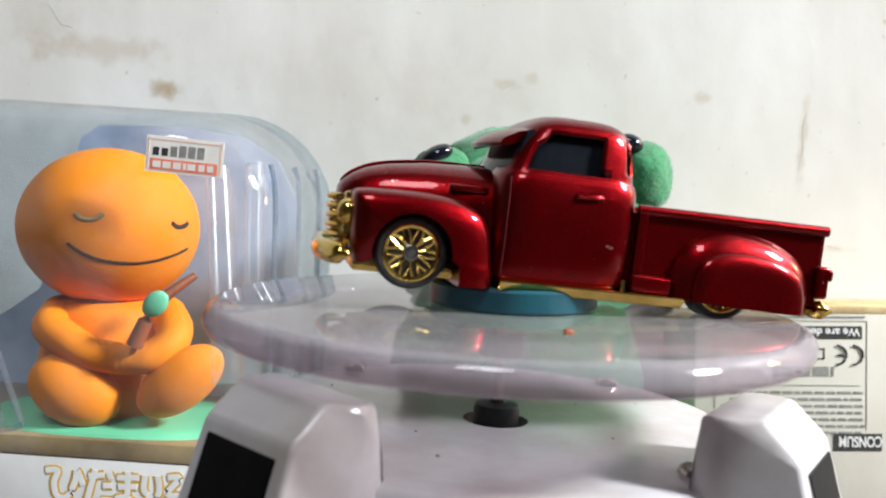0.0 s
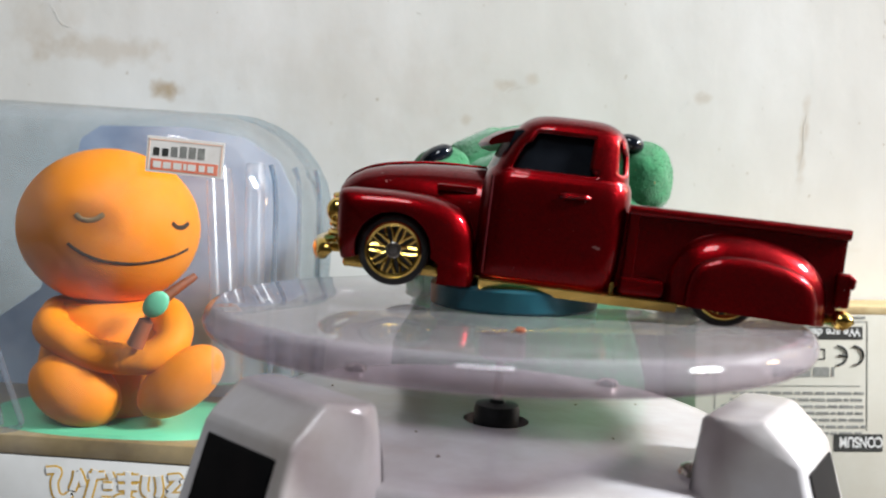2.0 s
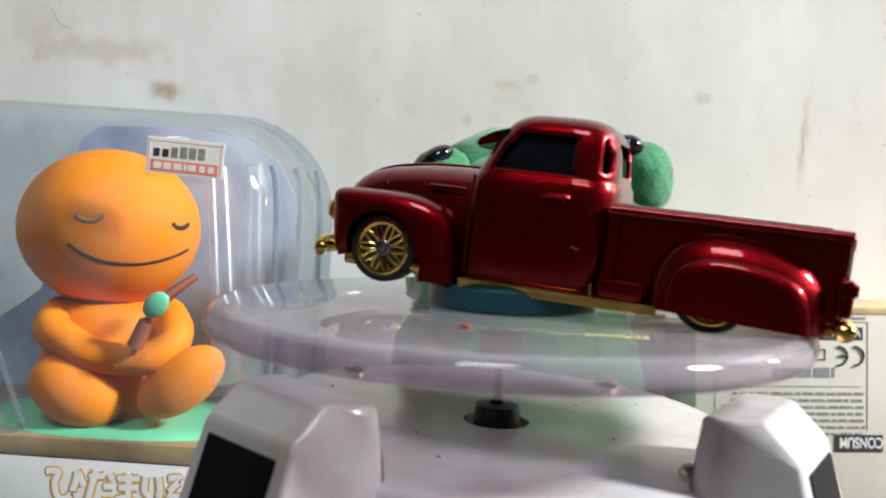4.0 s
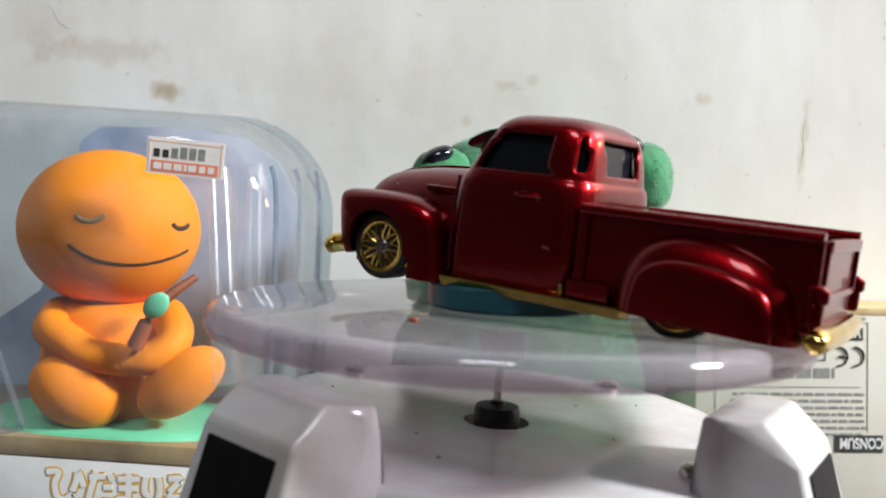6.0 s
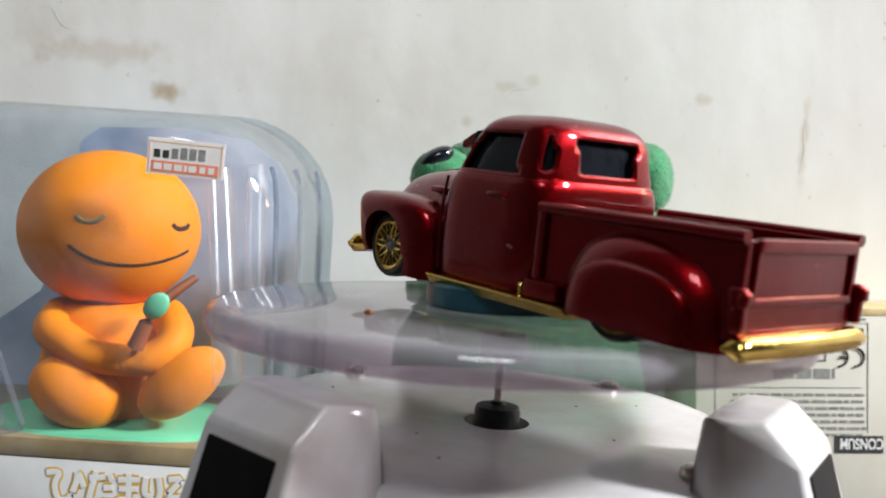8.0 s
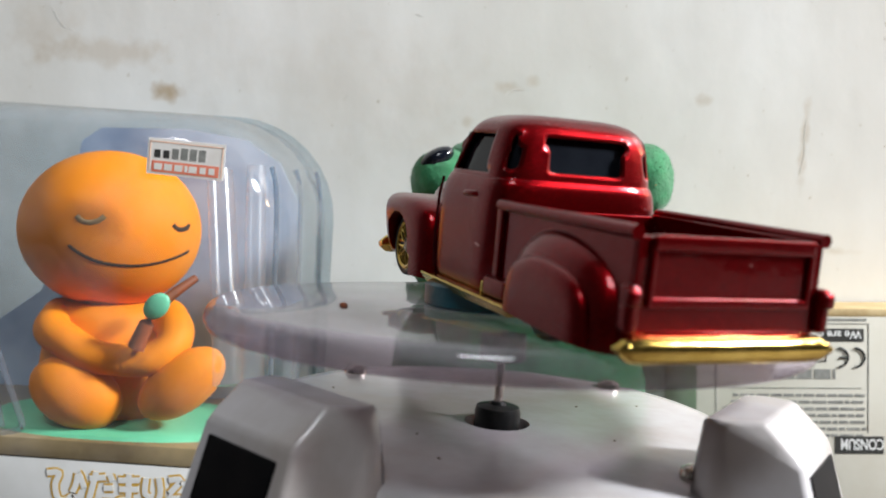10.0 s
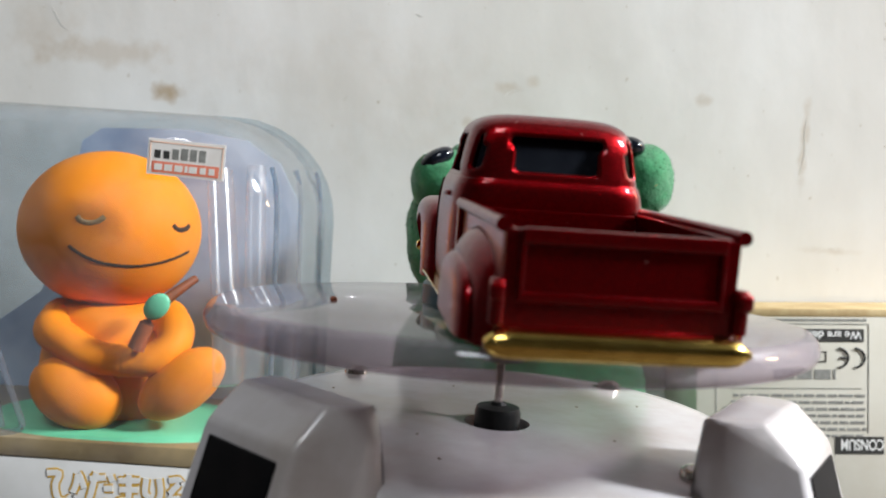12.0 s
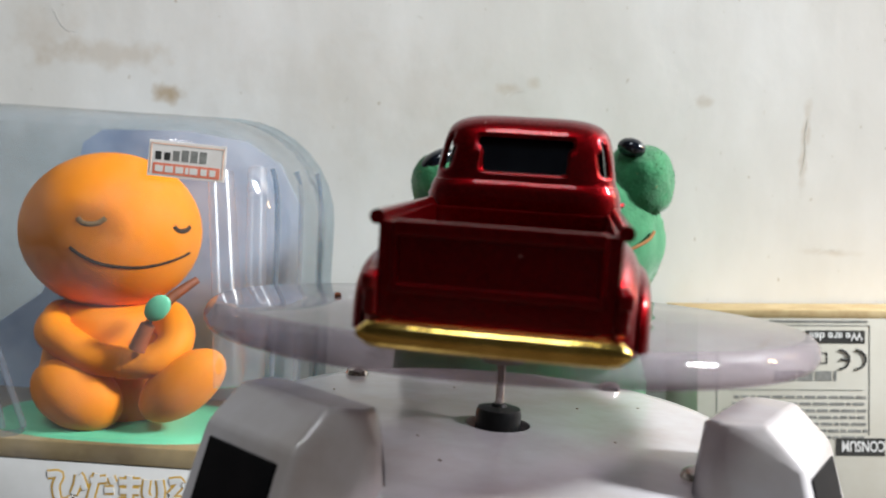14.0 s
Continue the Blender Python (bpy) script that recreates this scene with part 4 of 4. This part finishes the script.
def plush_frog():
    """A plush frog, one mesh: fuzzy head with eye bumps, smoother face, button eyes; short fibres stand from it."""
    bm = bmesh.new()
    rng = random.Random(7)
    mats = [PLUSH, FELT, BUTTON, STITCH]

    def add(index, *args, **kw):
        start = len(bm.faces)
        ball(bm, *args, **kw)
        paint_new(bm, start, index)

    add(0, (17, 140, -4), (38, 24, 33), u=72, v=48)
    add(0, (15, 138, -52), (38, 34, 46), u=72, v=48)
    add(0, (-11, 126, 10.5), (9.0, 10, 9.0), u=40, v=24)
    add(0, (44, 126, 14.5), (9.5, 11, 11.0), u=40, v=24)
    add(1, (20, 129, -2), (33, 19, 25), u=64, v=40)
    verts = list(bm.verts)
    bm.normal_update()
    for v in verts:
        v.co += v.normal * (1.2 * noise.noise(v.co * 0.12) + 0.5 * noise.noise(v.co * 0.5))
    faces = [f for f in bm.faces if f.calc_center_median().y < 150]
    bm.normal_update()
    tufts = []
    heavy = [f.calc_area() * (1 if f.material_index == 0 else 0.35) for f in faces]
    for f in rng.choices(faces, heavy, k=26000):
        w = [rng.random() for _ in f.verts]
        p = sum((v.co * x for v, x in zip(f.verts, w)), Vector()) / sum(w)
        tufts.append((p, f.normal.copy(), f.material_index))
    for p, nrm, idx in tufts:
        d = (nrm + Vector((rng.uniform(-1, 1), rng.uniform(-1, 1), rng.uniform(-1, 1))) * 0.7).normalized()
        side = d.cross(Vector((rng.uniform(-1, 1), rng.uniform(-1, 1), rng.uniform(-1, 1)))).normalized() * 0.11
        tip = p + d * rng.uniform(0.2, 0.55) * (1 if idx == 0 else 0.4)
        f = bm.faces.new([bm.verts.new(q) for q in (p - side, p + side, tip)])
        f.material_index = idx
    add(2, (-13.0, 122.0, 16.2), (5.6, 4.5, 3.0), (0, -35, 0), u=28, v=18)
    add(2, (39.8, 119.0, 23.4), (3.9, 3.8, 2.7), (0, 12, 0), u=28, v=18)
    start = len(bm.faces)
    tube(bm, smooth_line([(41.5, 117.0, 16.5), (44.5, 116.3, 15.2), (46.5, 116.6, 13.2)], 4), 1.3, 8)
    tube(bm, smooth_line([(-12, 115.5, -9), (18, 106.8, -13), (42, 112, -3), (47.5, 117.5, 1.0)], 6), 0.5, 8)
    paint_new(bm, start, 3)
    return tagged(part("plush_frog", bm, mats, label="green plush frog with glossy black button eyes", sharp=60), category="plush toy")


def text_mesh(body, size, mat, parent, m, name="lettering"):
    """Flat lettering with a little depth, as a mesh."""
    cu = bpy.data.curves.new(name, "FONT")
    cu.body, cu.size, cu.extrude, cu.align_x = body, size * 0.001, 0.00003, "CENTER"
    cu.offset = size * 0.00002
    tmp = bpy.data.objects.new(name, cu)
    scene.collection.objects.link(tmp)
    me = bpy.data.meshes.new_from_object(tmp.evaluated_get(bpy.context.evaluated_depsgraph_get()))
    bpy.data.objects.remove(tmp)
    me.materials.clear()
    me.materials.append(mat)
    ob = new(name, me)
    ob.parent, ob.matrix_basis = parent, m
    return ob


def carton_box():
    """A carton standing upside down; its printed back panel faces the room."""
    b = thing("carton_box", "cream carton standing upside down with small print and worn edges", "box",
              pose(0.1160, 0.140, -0.098, -4, -3.6, 0))
    bm = bmesh.new()
    box(bm, -42, 62, 0, 38, 0, 78.2, 0.5)
    body = part("body", bm, CARTON, b)
    bm = bmesh.new()
    box(bm, -42.1, 62.1, -0.15, 38.1, 75.8, 78.4, 0.4)
    part("worn_edge", bm, CARTON_EDGE, body, "worn tan cardboard edge")
    rng = random.Random(11)

    def bar(x0, x1, z0, z1, mat, y=-0.12):
        bm = bmesh.new()
        box(bm, x0, x1, y, 0.05, z0, z1)
        return part("printed_bar", bm, mat, body, smooth=False)

    # fine frame round the text
    bar(-36, 10.8, 73.6, 73.85, GREY_INK)
    bar(10.55, 10.8, 40.4, 73.6, GREY_INK)
    bar(-36, -35.75, 30, 72.6, GREY_INK)
    bar(-32, 8.5, 53.9, 54.1, GREY_INK)
    # black headings with light lettering, the right way up when the box is turned over
    bar(-9, 9.2, 68.3, 72.2, BLACK_INK, -0.14)
    flip = Matrix.Rotation(radians(180), 4, "Y") @ Matrix.Rotation(radians(90), 4, "X")
    text_mesh("We are deli", 3.4, WHITE_INK, body, Matrix.Translation((0.0003, -0.0002, 0.0715)) @ flip)
    bar(0.5, 15.4, 34.0, 39.3, BLACK_INK, -0.14)
    text_mesh("CONSUM", 4.6, WHITE_INK, body, Matrix.Translation((0.0088, -0.0002, 0.0384)) @ flip @ Matrix.Diagonal((0.68, 1, 1, 1)))
    # conformity mark drawn as two open rings, and a small square symbol
    for cx in (6.6, 1.6):
        bm = bmesh.new()
        tube(bm, [(cx + 2.9 * math.cos(radians(a)) * 1.0, -0.12, 63.4 + 2.9 * math.sin(radians(a))) for a in range(-90, 91, 12)], 0.36, 8)
        if cx < 3:
            tube(bm, [(cx + 0.4, -0.12, 63.4), (cx + 2.8, -0.12, 63.4)], 0.36, 8)
        part("printed_mark", bm, BLACK_INK, body)
    for x0, x1, z0, z1 in ((-5.4, -2.2, 62.0, 62.4), (-5.4, -2.2, 65.0, 65.4), (-5.4, -5.0, 62, 65.4), (-2.6, -2.2, 62, 65.4)):
        bar(x0, x1, z0, z1, BLACK_INK)
    # a number and the small print, as bars
    x = 0.6
    for w in (0.8, 5.0, 4.6, 6.4):
        bar(x - w, x, 56.8, 59.8, GREY_INK)
        x -= w + 0.7
    bar(-20, 10, 74.6, 75.3, GREY_INK)
    for row in range(7):
        z, x = 51.8 - 2.05 * row, 10.3 - rng.uniform(0, 1.5)
        while x > -31:
            w = rng.uniform(1.2, 4.6)
            bar(x - w, x, z - 0.42, z + 0.42, GREY_INK)
            x -= w + 0.6
    return b


def wall_marks():
    """Fine scratches in the wall paint."""
    for line in ([(113.6, 42), (113.0, 36), (113.6, 29), (112.6, 22)], [(-24, 68), (-22, 67.2)],
                 [(8, 42), (10.5, 44.2), (14, 44.6), (18, 46)], [(70, 40), (74, 45), (77, 46)], [(118, -6), (124, -3), (130, -4)], [(-150, 62), (-146, 56), (-142, 55)]):
        bm = bmesh.new()
        tube(bm, [(x, 185.0, z) for x, z in [(p.x, p.z) for p in smooth_line([(x, 0, z) for x, z in line], 6)]], 0.15, 5)
        for v in bm.verts:
            v.co.y = 184.95 + (v.co.y - 185) * 0.3
        tagged(part("wall_scratch", bm, surface("grey_scratch", (0.56, 0.54, 0.50), 0.6, second=(0.74, 0.73, 0.70), scale=300), label="fine grey scratch in the white wall paint"), category="scratch", kind="structure")


doll()
blister_pack()
plush_frog()
carton_box()
wall_marks()


# ---- movement ----
def motions():
    def turned(a):
        return pose(0, 0, 0, 0, 0, a)
    # the shaft leans a little away from the eye, and the plate sits askew on it
    lean = pose(0, 0, 0, -0.5, 0, 0)
    askew = pose(0, 0, PLATE_TOP * 0.001, 0.86, -1.35, 0)
    walk(TRUCK, [(t, pose(0, 0, -0.0001 - 0.00002 * max(0, t - 4)) @ turned(a) @ TRUCK_POSE) for t, a in TURN])
    walk(PLATE, [(t, lean @ turned(a) @ askew) for t, a in TURN])
    walk(MAGNET, [(t, lean @ turned(a) @ askew @ pose(0.0012, 0, 0)) for t, a in TURN])


motions()
